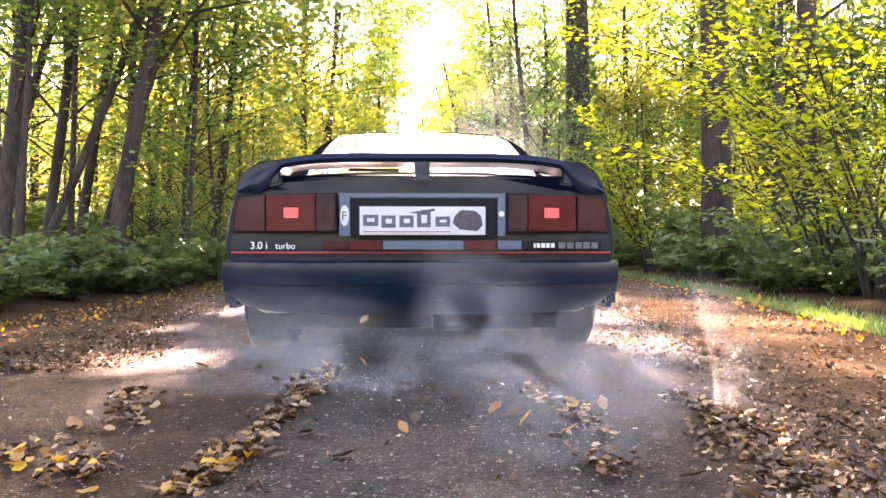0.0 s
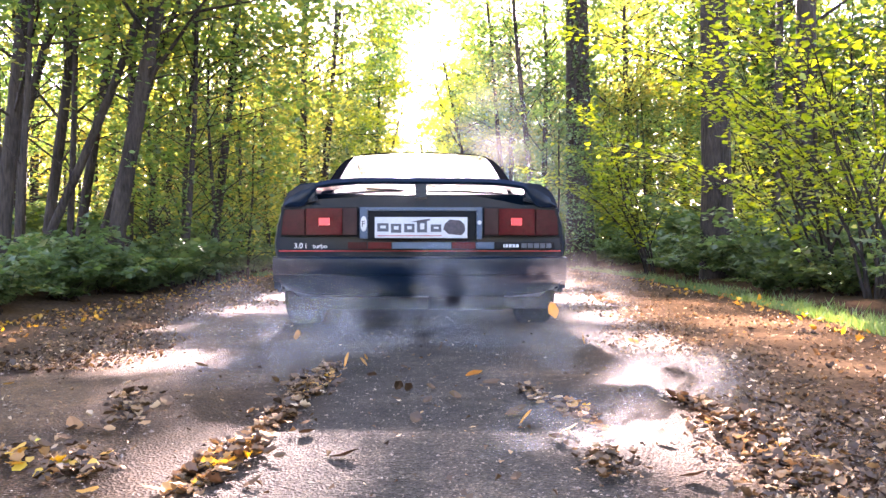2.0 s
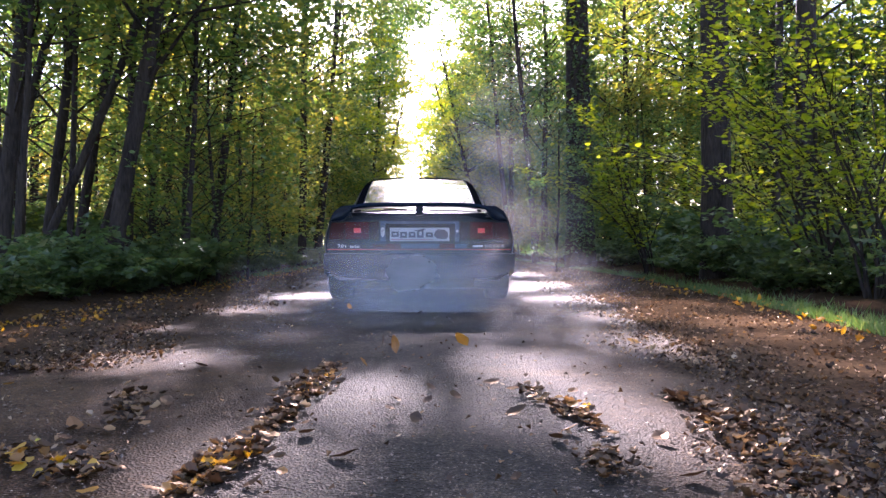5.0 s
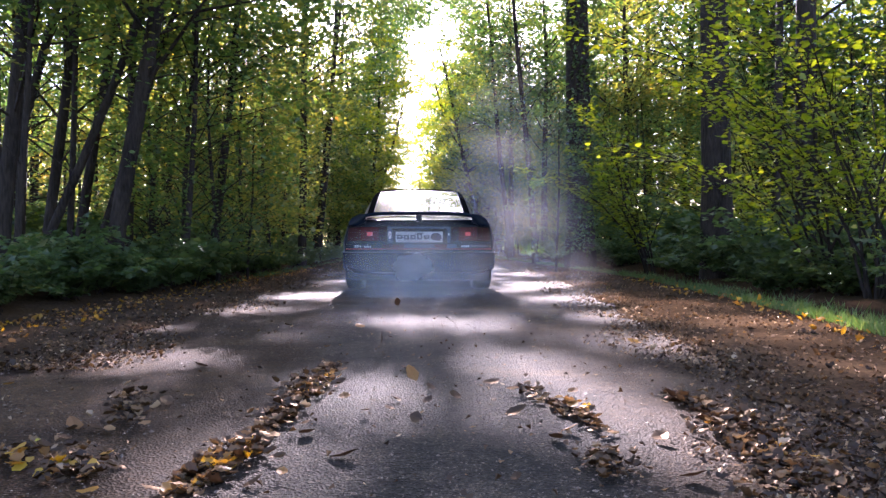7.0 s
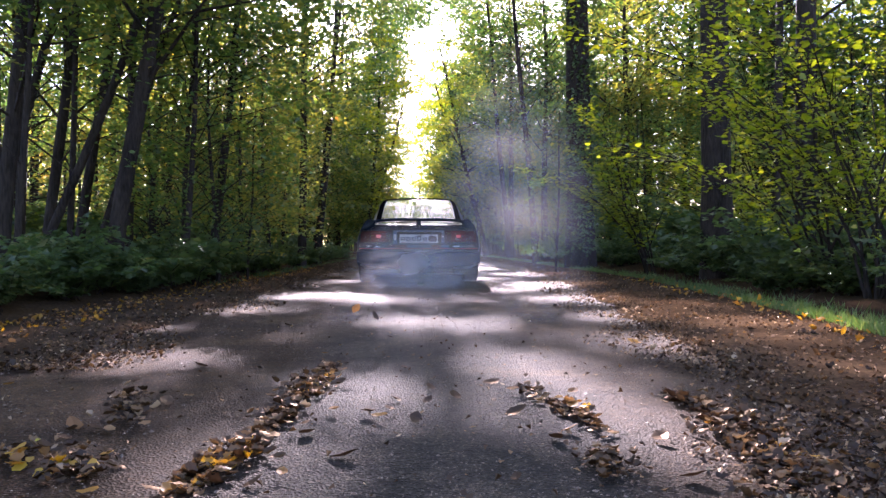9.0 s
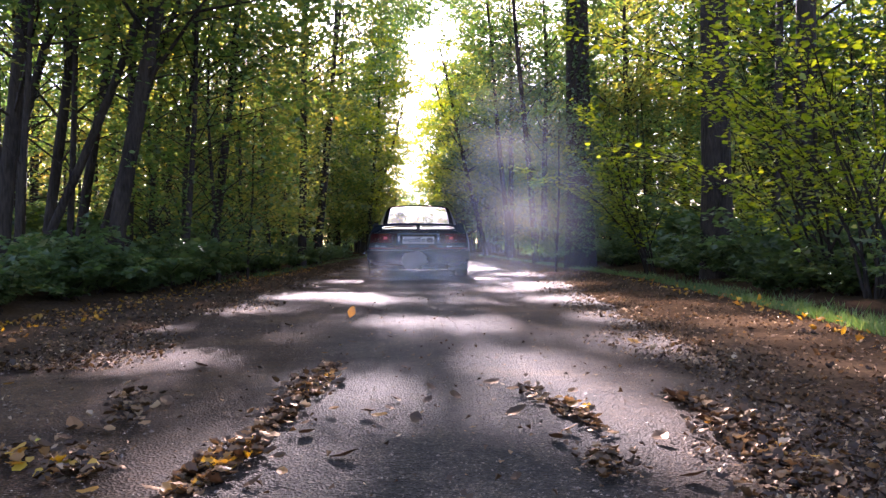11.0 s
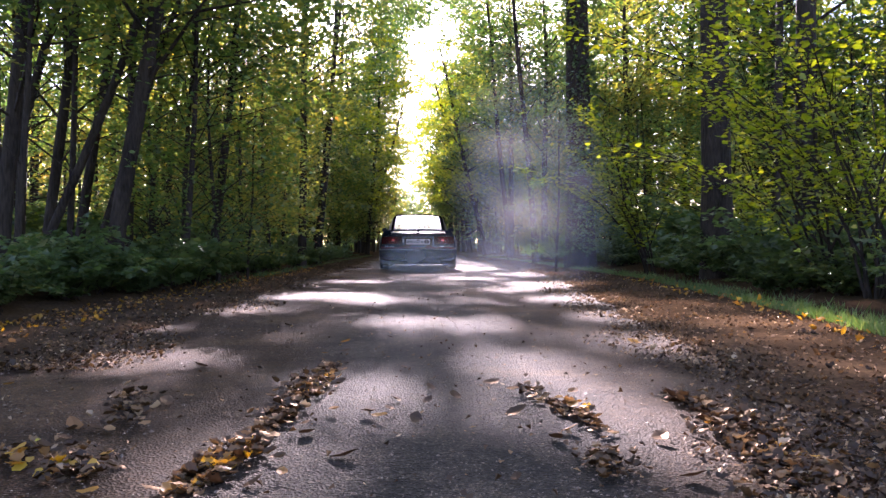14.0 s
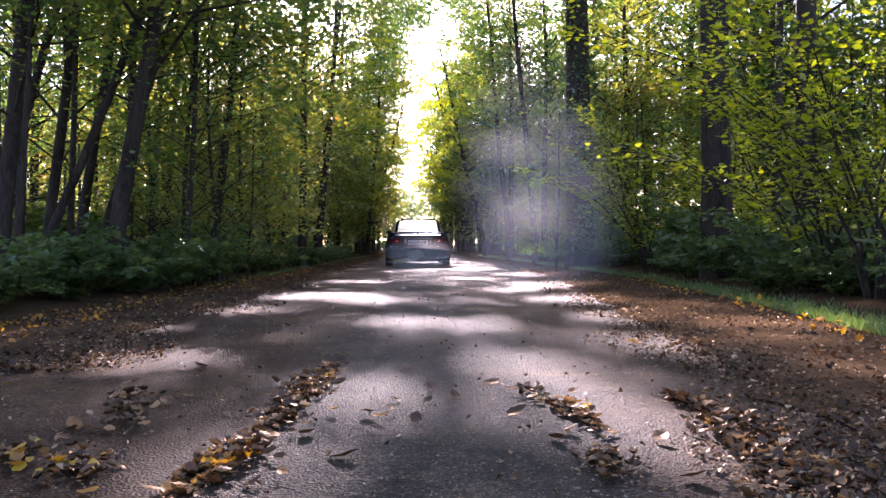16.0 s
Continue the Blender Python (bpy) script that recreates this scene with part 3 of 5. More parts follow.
    tree("tree", at(905, 30.0), 12.0, 0.11, 6.6, 2.1, 110, 44, 0.12, YELLOW, 78, (-1.2, 0), 0, "green tree with boughs over the road", bare_limbs=0)
    tree("tree", at(562, 22.0), 10.5, 0.10, 6.5, 2.0, 80, 50, 0.10, YELLOW, 75, (0.9, 0), 0, "slim tree with boughs over the road", bare_limbs=2)
    tree("tree", at(950, 23.0), 11.0, 0.10, 4.6, 2.0, 110, 50, 0.10, GREEN, 76, (-0.9, 0), 0, "slim tree with boughs over the road", bare_limbs=4)
    # leafy young trees among the leaning trunks
    tree("young_tree", at(40, 8.0), 6.5, 0.035, 2.3, 1.5, 90, 46, 0.065, GREEN, 81, (0.3, 0), 1, "slender young green tree among leaning trunks", bare_limbs=2, spray=0.5)
    tree("young_tree", at(330, 10.0), 6.5, 0.04, 1.2, 1.6, 110, 46, 0.07, GREEN, 82, (0.4, 0), 1, "slender young green tree at the wood's edge", bare_limbs=2, spray=0.5)
    tree("young_tree", at(130, 9.4), 7.0, 0.04, 3.0, 1.7, 90, 46, 0.07, GREEN, 83, (0.3, 0), 1, "slender young green tree among leaning trunks", bare_limbs=2, spray=0.5)
    # rows along both sides of the road
    tall_g = tree("tree", (9.8, 21.0, 0), 14, 0.17, 3.4, 3.3, 150, 36, 0.15, GREEN, 21, (0.5, 0), 0, "tall green broadleaf tree at the wood's edge", bare_limbs=5)
    tall_y = tree("tree", (-9.5, 40.0, 0), 13, 0.15, 2.4, 3.3, 150, 36, 0.15, YELLOW, 22, (0.6, 0), 0, "tall broadleaf tree with yellowing autumn crown", bare_limbs=5)
    low_g = tree("young_tree", (-6.6, 27.0, 0), 6.0, 0.05, 0.7, 1.9, 130, 28, 0.09, GREEN, 23, (0.3, 0), 0, "young green tree, leafy down to the ground", spray=0.5)
    low_y = tree("young_tree", (-8.4, 24.0, 0), 5.4, 0.045, 0.8, 1.8, 120, 28, 0.09, YELLOW, 24, (0.3, 0), 0, "young tree with yellowing leaves", spray=0.5)
    for i in range(9):
        y = 46 + i * 4.2
        x = -(4.6 if y < 56 else 3.9) + rng.uniform(-0.7, 0.3)
        scaled(copy_thing(tall_y if i % 3 else tall_g, pose(x, y + rng.uniform(-1, 1), 0, 0, 0, rng.uniform(0, 360))), rng.uniform(1.0, 1.25))
        x = (5.4 if y < 56 else 4.1) + rng.uniform(-0.3, 0.6)
        scaled(copy_thing(tall_g if i % 3 else tall_y, pose(x, y + 1 + rng.uniform(-1, 1), 0, 0, 0, rng.uniform(0, 360))), rng.uniform(1.0, 1.25))
    for i in range(9):
        y = 22 + i * 2.9
        scaled(copy_thing(low_g if i % 3 else low_y, pose(5.6 + rng.uniform(-0.2, 0.8), y, 0, 0, 0, rng.uniform(0, 360))), rng.uniform(1.35, 1.75) if y > 33 else rng.uniform(0.9, 1.2))
        if i > 3:
            scaled(copy_thing(low_y if i % 3 else low_g, pose(-5.0 - rng.uniform(-0.2, 0.8), y, 0, 0, 0, rng.uniform(0, 360))), rng.uniform(1.35, 1.75))
        copy_thing(tall_g, pose(9.5 + rng.uniform(-0.5, 1.5), y, 0, 0, 0, rng.uniform(0, 360)))
    for x, y, s in ((4.6, 49, 1.05), (4.4, 54, 1.0), (3.6, 59, 1.0), (3.3, 63, 1.05), (2.9, 68, 1.1), (2.6, 74, 1.1), (2.4, 80, 1.1), (-4.5, 50, 1.1), (-4.0, 57, 1.1), (-3.7, 65, 1.1)):
        scaled(copy_thing(tall_g if x > 0 else tall_y, pose(x, y, 0, 0, 0, rng.uniform(0, 360))), s)
    for x, y, s in ((4.9, 40, 1.3), (4.7, 45, 1.4), (4.2, 52, 1.5), (3.7, 57, 1.5), (3.0, 65, 1.6), (2.6, 72, 1.7), (2.2, 78, 1.7), (-4.2, 42, 1.4), (-3.6, 48, 1.4), (-3.2, 58, 1.4)):
        scaled(copy_thing(low_g if x > 0 else low_y, pose(x, y, 0, 0, 0, rng.uniform(0, 360))), s)
    # the wood behind the camera
    for i in range(9):
        x, y = rng.uniform(3.2, 11) * (-1 if i % 2 else 1), rng.uniform(-22, -1.5)
        copy_thing(tall_g if i % 3 else tall_y, pose(x, y, 0.1, 0, 0, rng.uniform(0, 360)))
        if i % 2 == 0:
            scaled(copy_thing(low_g, pose(x * 0.9 + (0.9 if x > 0 else -0.9), y + 2 if y < -4 else y - 2, 0.1, 0, 0, rng.uniform(0, 360))), 1.0)
    for i in range(22):
        y = 14 + i * 2.6
        a = copy_thing(low_g if i % 2 else low_y, pose(-4.6 - rng.uniform(0, 1.2), y, 0.05, 0, 0, rng.uniform(0, 360)))
        scaled(a, rng.uniform(0.5, 0.8) if y < 24 else rng.uniform(0.8, 1.15))
        b = copy_thing(low_g if (i * 2) % 3 else low_y, pose(5.4 + rng.uniform(-0.1, 1.6), y + 0.5, 0.05, 0, 0, rng.uniform(0, 360)))
        scaled(b, rng.uniform(0.5, 0.8) if y < 24 else rng.uniform(0.8, 1.2))
    # deep wood on both sides
    for i in range(20):
        side = -1 if i % 3 == 0 else 1
        x = side * rng.uniform(10.5, 24)
        y = rng.uniform(13, 46) if side > 0 else rng.uniform(20, 46)
        copy_thing(tall_y if rng.random() < 0.6 else tall_g, pose(x, y, 0.3, 0, 0, rng.uniform(0, 360)))
    # thin bare stems deep in the wood
    slim = tree("tree", (-7.5, 13.0, 0.3), 11, 0.06, 6.0, 1.6, 50, 36, 0.12, YELLOW, 26, (0.3, 0), 0, "thin straight tree with a high sparse crown", bare_limbs=5)
    for i in range(20):
        side = -1 if i % 4 else 1
        scaled(copy_thing(slim, pose(side * rng.uniform(5.2, 13), rng.uniform(11, 26), 0.2, 0, 0, rng.uniform(0, 360))), rng.uniform(0.8, 1.3))
    for i in range(44):
        side = -1 if i % 2 else 1
        x = side * rng.uniform(6.5, 18)
        y = rng.uniform(12, 40) if side > 0 else rng.uniform(17, 44)
        scaled(copy_thing(low_y if rng.random() < 0.65 else low_g, pose(x, y, 0.3, 0, 0, rng.uniform(0, 360))), rng.uniform(0.8, 1.3))
    # young trees beside the leaning trunks
    for px, d, s in ((330, 11.5, 0.85), (430, 13.5, 0.9), (270, 13.5, 0.9), (480, 16.0, 0.9), (20, 15.0, 0.7), (390, 10.8, 0.62), (300, 16.5, 1.2), (400, 18.0, 1.2), (350, 21.0, 1.3), (450, 22.0, 1.2), (250, 19.0, 1.2), (150, 19.0, 0.9), (500, 19.0, 1.0), (440, 11.8, 0.5)):
        x, y, z = at(px, d)
        scaled(copy_thing(low_y if px > 420 or d > 17 else low_g, pose(x, y, z, 0, 0, rng.uniform(0, 360))), s)
    for x, y in ((-8.2, 22.5), (-11.5, 18.0), (-12.5, 24.0)):
        scaled(copy_thing(tall_g, pose(x, y, 0.2, 0, 0, rng.uniform(0, 360))), 0.9)
    # lime green bushes that lean out to the light
    bush("hazel_bush", at(1490, 7.2), 11, 3.5, 0.062, LIME, 31, 80, 0.75, math.pi * 0.95, "lime green hazel bush with arching sunlit stems")
    bush("hazel_bush", at(1575, 6.2), 11, 3.2, 0.060, LIME, 32, 80, 0.6, math.pi * 0.9, "lime green hazel bush with arching sunlit stems")
    bush("hazel_bush", at(1370, 11.6), 12, 3.4, 0.070, LIME, 33, 76, 0.7, math.pi, "lime green hazel bush beside a thick trunk")
    bush("hazel_bush", at(1600, 8.4), 12, 4.4, 0.065, LIME, 34, 90, 0.5, None, "tall lime green bush in the wood")
    bush("hazel_bush", at(1150, 13.0), 11, 3.2, 0.078, LIME, 35, 64, 0.6, math.pi, "green bush under the tall trees")
    # dark undergrowth along both verges
    low = bush("bramble", (-3.3, 6.0, 0.05), 10, 0.8, 0.07, UNDER, 41, 48, 0.9, None, "low dark green bramble on the verge", r=0.006, split=False, detail=0)
    for i in range(46):
        y = 3.6 + i * 0.62
        s = rng.uniform(0.8, 1.5)
        x = -2.82 - rng.uniform(0, 0.3 if i % 2 else 1.6)
        scaled(copy_thing(low, pose(x, y, height(x, y), 0, 0, rng.uniform(0, 360))), s * (0.6 if i % 2 else 1.0))
        x = right_edge(y) + 0.75 + rng.uniform(0, 1.5)
        scaled(copy_thing(low, pose(x, y + 0.2, height(x, y), 0, 0, rng.uniform(0, 360))), s)
    for i in range(26):
        y = 3.3 + i * 0.42
        x = -2.95 - rng.uniform(0, 0.7)
        scaled(copy_thing(low, pose(x, y, height(x, y), 0, 0, rng.uniform(0, 360))), rng.uniform(0.6, 1.1))
    for i in range(30):
        y = 4.6 + i * 0.3
        x = right_edge(y) + 0.55 + rng.uniform(0, 1.6)
        scaled(copy_thing(low, pose(x, y, height(x, y), 0, 0, rng.uniform(0, 360))), rng.uniform(0.5, 0.95))
    for i in range(24):
        y, x = rng.uniform(12, 30), rng.choice((-1, -1, 1)) * rng.uniform(5.0, 13)
        scaled(copy_thing(low, pose(x, y, height(x, y), 0, 0, rng.uniform(0, 360))), rng.uniform(2.2, 3.6))
    x, y, z = at(985, 15.0)
    scaled(copy_thing(low_g, pose(x, y, z, 0, 0, 40)), 0.55)
    for i in range(30):
        y = rng.uniform(6, 20)
        x = rng.choice((-1, 1)) * rng.uniform(4.8, 11)
        scaled(copy_thing(low, pose(x, y, height(x, y), 0, 0, rng.uniform(0, 360))), rng.uniform(1.2, 2.2))
    return tall_g


woods()


def far_woods():
    """The wood that closes the road where it bends away."""
    rng = np.random.default_rng(51)
    c = np.stack([rng.uniform(-16, 18, 900), rng.uniform(84, 104, 900), rng.uniform(0.0, 1.0, 900) ** 1.1 * 7.6], 1)
    ob = leaf_mesh("far_woods", sprays(c, 36, 1.2, 0.3, rng), 0.42, UNDER, detail=0, rng=rng)
    tagged(ob, "distant green and yellow woods closing the road", "woods", kind="stuff")
    # unseen wall of leaves behind the camera, added to dim light on the car's tail
    c = np.stack([rng.uniform(-30, 30, 500), rng.uniform(-40, -28, 500), rng.uniform(0.2, 16, 500)], 1)
    ob = leaf_mesh("far_woods", sprays(c, 30, 1.6, 0.4, rng), 0.5, GREEN, detail=0, rng=rng)
    tagged(ob, "unseen leaves added behind the camera to cut front light", "woods", kind="stuff")
    for side in (-1, 1):
        c = np.stack([side * rng.uniform(6.5, 46, 850), rng.uniform(62, 84, 850), rng.uniform(0.0, 15, 850)], 1)
        ob = leaf_mesh("far_woods", sprays(c, 30, 1.4, 0.4, rng), 0.46, GREEN, detail=0, rng=rng)
        tagged(ob, "green woods behind the front rows of trees", "woods", kind="stuff")
        for z0, z1, count, mat in ((0.2, 4.0, 300, YELLOW), (4.0, 15.0, 560, UNDER if side < 0 else YELLOW)):
            c = np.stack([side * rng.uniform(20, 38, count), rng.uniform(6, 80, count), rng.uniform(z0, z1, count)], 1)
            ob = leaf_mesh("far_woods", sprays(c, 32, 1.5, 0.4, rng), 0.36, mat, detail=0, rng=rng)
            tagged(ob, "deep sunlit woods behind the front trees", "woods", kind="stuff")



far_woods()

def canopy():
    """Loose leaves added high over the road, mostly out of view, to shade it around PATCHES."""
    rng = np.random.default_rng(61)
    n = 60000
    d = rng.uniform(24, 56, n)                       # how far ahead along the sun's way
    # a smaller share is cast behind the camera, to shade the ground there
    gy = np.where(rng.uniform(0, 1, n) < 0.86, rng.uniform(-1.5, 31, n), rng.uniform(-12, -1.5, n))
    gx = rng.uniform(-2.9, 3.4, n)
    grid = np.stack([gx, gy], 1)
    # leaves gather in clumps
    grid = np.round(grid / 0.5 + rng.normal(0, 0.45, grid.shape)) * 0.5 + rng.normal(0, 0.2, grid.shape)
    keep = (grid[:, 0] < 1.7) | (rng.uniform(0, 1, n) < 0.3)
    wide = rng.uniform(0, 1, n) < 0.07                # extra leaves that shade the right verge and the bank
    grid[wide] = np.stack([rng.uniform(3.2, 5.0, n), rng.uniform(6.5, 14, n)], 1)[wide]
    keep |= wide
    t = d / math.cos(radians(SUN_EL))
    p = np.stack([grid[:, 0] + SUN_DIR.x * t, grid[:, 1] + SUN_DIR.y * t, SUN_DIR.z * t], 1)
    keep &= shades(p, rng)
    keep &= (p[:, 2] > 0.295 * p[:, 1]) | (np.abs(p[:, 0] - 0.5) > 1.5 + 0.45 * rng.normal(0, 1, n))
    ob = leaf_mesh("canopy", p[keep], 0.17, GREEN, detail=0, tilt=0.9, rng=rng)
    tagged(ob, "leaves added high over the road to dapple it with shade", "canopy", kind="stuff")


canopy()


# ---------- the car ----------
def mirrored(half):
    """A closed ring from the half profile that runs from the bottom to the middle of the top."""
    return half + [(-x, y, z) for x, y, z in reversed(half) if x > 0.001]


def body_ring(y, w, zb, zs, crown):
    h = zs - zb
    prof = [(0.0, zb), (0.86 * w, zb), (0.95 * w, zb + 0.06), (0.985 * w, zb + 0.30 * h), (w, zb + 0.52 * h), (0.985 * w, zb + 0.70 * h), (0.955 * w, zb + 0.86 * h), (0.90 * w, zb + 0.96 * h),
            (0.80 * w, zs), (0.45 * w, zs + crown * 0.8), (0.0, zs + crown)]
    return mirrored([(x, y, z) for x, z in prof])


def cabin_ring(y, top, half, base_half, base_z):
    prof = [(0.0, base_z), (base_half, base_z), (base_half * 0.6 + half * 0.4, base_z + (top - base_z) * 0.5), (half, top - 0.055 * min(1, (top - base_z) / 0.2)), (half * 0.86, top - 0.018), (half * 0.45, top - 0.004), (0.0, top)]
    return mirrored([(x, y, z) for x, z in prof])


CABIN = [(0.16, 0.845, 0.63, 0.66, 0.80), (0.45, 0.925, 0.63, 0.69, 0.80), (0.85, 1.045, 0.625, 0.715, 0.82), (1.30, 1.175, 0.615, 0.735, 0.84), (1.75, 1.275, 0.605, 0.75, 0.85),
         (2.10, 1.325, 0.595, 0.755, 0.86), (2.45, 1.345, 0.59, 0.76, 0.87), (2.80, 1.325, 0.58, 0.765, 0.88), (3.15, 1.18, 0.60, 0.78, 0.88), (3.50, 0.98, 0.66, 0.77, 0.86)]


def cabin_at(y):
    for a, b in zip(CABIN, CABIN[1:]):
        if a[0] <= y <= b[0]:
            u = (y - a[0]) / (b[0] - a[0])
            return [p + (q - p) * u for p, q in zip(a, b)]
    return CABIN[-1]


def writing(name, words, size, x, y, z, material, parent, label):
    cu = bpy.data.curves.new(name, "FONT")
    cu.body, cu.size, cu.extrude = words, size, 0.0015
    tmp = new(name, cu)
    me = bpy.data.meshes.new_from_object(tmp.evaluated_get(bpy.context.evaluated_depsgraph_get()))
    bpy.data.objects.remove(tmp)
    me.materials.clear()
    me.materials.append(material)
    me.transform(pose(x, y, z, 90, 0, 0))
    ob = new(name, me)
    ob.parent = parent
    return tagged(ob, label)


def slab(points, y_of, depth, bevel=0.004):
    """A plate of the outline (x, z), standing on the tail: y_of(x) is its rear face."""
    bm = bmesh.new()
    back = [bm.verts.new((x, y_of(x), z)) for x, z in points]
    front = [bm.verts.new((x, y_of(x) + depth, z)) for x, z in points]
    n = len(points)
    rim = bm.faces.new(back)
    bm.faces.new(front[::-1])
    for i in range(n):
        bm.faces.new((back[i], front[i], front[(i + 1) % n], back[(i + 1) % n]))
    bmesh.ops.recalc_face_normals(bm, faces=bm.faces[:])
    if bevel:
        bmesh.ops.bevel(bm, geom=list(rim.edges), offset=bevel, segments=2, affect="EDGES")
    return bm


def rect(x0, x1, z0, z1):
    return [(x0, z0), (x1, z0), (x1, z1), (x0, z1)]


def tail(x):
    """The tail's rear face, curved in plan."""
    return -0.115 + 0.10 * (abs(x) / 0.83) ** 3.2


def build_car():
    car = new("car")
    tagged(car, "dark navy blue sports coupe driving away, with rear spoiler", "car")
    rings = [body_ring(y, w, zb, zs, c) for y, w, zb, zs, c in (
        (0.03, 0.866, 0.26, 0.81, 0.015), (0.12, 0.874, 0.24, 0.825, 0.015), (0.35, 0.884, 0.20, 0.84, 0.02), (0.70, 0.890, 0.19, 0.855, 0.02), (1.2, 0.884, 0.17, 0.86, 0.02), (2.2, 0.862, 0.17, 0.865, 0.02),
        (3.0, 0.862, 0.18, 0.85, 0.03), (3.5, 0.86, 0.19, 0.80, 0.05), (4.0, 0.83, 0.21, 0.72, 0.04), (4.3, 0.76, 0.25, 0.63, 0.02), (4.42, 0.66, 0.30, 0.55, 0.01))]
    # the tail narrows to a curved rear face
    end = []
    for x, y, z in rings[0]:
        end.append((x * 0.985, tail(x * 0.985) + 0.012, 0.535 + (z - 0.535) * 0.985))
    body = part("body", loft([end] + rings), PAINT, car, smooth=True)
    mod = body.modifiers.new("edge", "EDGE_SPLIT")
    mod.split_angle = radians(40)
    cab = part("roof", loft([cabin_ring(*c) for c in CABIN]), PAINT, car, smooth=True)
    mod = cab.modifiers.new("edge", "EDGE_SPLIT")
    mod.split_angle = radians(50)

    # hatch glass lies 6 mm over the cabin skin
    def skin(us, ys, lift):
        bm = bmesh.new()
        rows = []
        for y in ys:
            c = cabin_at(y)
            row = []
            for u in us:
                hw = c[2]
                xx = u * hw
                top = c[1]
                a = abs(u)
                z = top - (0.004 * (a / 0.45) if a < 0.45 else 0.004 + 0.014 * (a - 0.45) / 0.41 if a < 0.86 else 0.018 + 0.037 * min(1, (top - c[4]) / 0.2) * (a - 0.86) / 0.14)
                row.append(bm.verts.new((xx, y, z + lift)))
            rows.append(row)
        for a, b in zip(rows, rows[1:]):
            for i in range(len(us) - 1):
                bm.faces.new((a[i], a[i + 1], b[i + 1], b[i]))
        bmesh.ops.recalc_face_normals(bm, faces=bm.faces[:])
        return bm

    us = [-0.86, -0.8, -0.6, -0.45, -0.2, 0, 0.2, 0.45, 0.6, 0.8, 0.86]
    part("hatch_glass", skin(us, [0.24 + 0.1 * i for i in range(18)], 0.007), GLASS, car, "tinted rear hatch glass glinting in the sun", smooth=True)
    part("hatch_seal", skin([-1.0, -0.94, -0.87], [0.22 + 0.15 * i for i in range(13)], 0.009), SEAL, car)
    part("hatch_seal", skin([0.87, 0.94, 1.0], [0.22 + 0.15 * i for i in range(13)], 0.009), SEAL, car)
    part("roof_lip", skin([-0.98, -0.9, -0.8, -0.6, -0.45, -0.2, 0, 0.2, 0.45, 0.6, 0.8, 0.9, 0.98], [1.90, 1.97, 2.02, 2.08, 2.14, 2.2, 2.3], 0.014), SEAL, car, "dark roof edge above the hatch glass", smooth=True)
    for s in (-1, 1):
        bm = bmesh.new()
        lo, hi = [], []
        for y in (1.35, 1.7, 2.1, 2.5, 2.9, 3.1):
            c = cabin_at(y)
            for f, row in ((0.12, lo), (0.92, hi)):
                zz = c[4] + (c[1] - 0.055 - c[4]) * f
                m = c[3] * 0.6 + c[2] * 0.4
                xx = c[3] + (m - c[3]) * f * 2 if f < 0.5 else m + (c[2] - m) * (f - 0.5) * 2
                row.append(bm.verts.new((s * (xx + 0.012), y, zz)))
        for i in range(5):
            bm.faces.new((lo[i], lo[i + 1], hi[i + 1], hi[i]))
        bmesh.ops.recalc_face_normals(bm, faces=bm.faces[:])
        part("side_window", bm, GLASS, car)

    # spoiler: a hoop over the tail with a gap under the blade
    def arch(x):
        a = abs(x) / 0.80
        return 0.76 + 0.158 * (1 - a ** 5.0) ** 0.62 if a < 1 else 0.76

    xs = [-0.795 + 1.59 * i / 40 for i in range(41)]
    sp = []
    for x in xs:
        top = arch(x)
        thick = 0.030 if abs(x) < 0.585 else 0.030 + (abs(x) - 0.585) * 0.35
        lo = max(0.748, top - thick - (0.012 if abs(x) < 0.585 else 0.05 * min(1, (abs(x) - 0.585) / 0.08)))
        yb = tail(x) - 0.02
        sp.append([(x, yb + 0.012, lo + 0.003), (x, yb, lo + (top - lo) * 0.45), (x, yb + 0.015, top), (x, yb + 0.10, top + 0.004), (x, yb + 0.24, top - 0.012), (x, yb + 0.26, lo + 0.01), (x, yb + 0.2, lo)])
    spoiler = part("spoiler", loft(sp), PAINT, car, smooth=True)
    mod = spoiler.modifiers.new("edge", "EDGE_SPLIT")
    mod.split_angle = radians(45)
    for s in (-1, 1):
        pts = [(s * 0.60, 0.79), (s * 0.812, 0.745), (s * 0.803, 0.785), (s * 0.772, 0.84), (s * 0.70, 0.888), (s * 0.612, 0.893)]
        part("spoiler_end", slab(pts if s > 0 else pts[::-1], lambda x: tail(x) - 0.012, 0.24, 0.01), PAINT, car)
    part("spoiler_post", block(-0.033, 0.033, -0.125, 0.08, 0.80, 0.892, 0.006), PAINT, car)
    part("deck_lip", slab([(-0.805, 0.757), (0.805, 0.757), (0.785, 0.80), (0.6, 0.825), (-0.6, 0.825), (-0.785, 0.80)], lambda x: tail(x) - 0.014, 0.16, 0.008), PAINT, car)
    part("wiper", block(-0.33, -0.10, 0.10, 0.125, 0.862, 0.875, 0.003), TRIM, car)

    # tail lights, the plate recess and the strip under them
    part("tail_panel", slab(rect(-0.82, 0.82, 0.505, 0.755), lambda x: tail(x) + 0.002, 0.02, 0.004), PAINT, car)
    for s in (-1, 1):
        def mk(x0, x1):
            return (x0, x1) if s > 0 else (-x1, -x0)
        light = part("tail_light", slab([(s * 0.36, 0.578), (s * 0.822, 0.578), (s * 0.815, 0.70), (s * 0.80, 0.742), (s * 0.36, 0.750)][::s], lambda x: tail(x) - 0.008, 0.02), TRIM, car, "dark red tail light cluster")
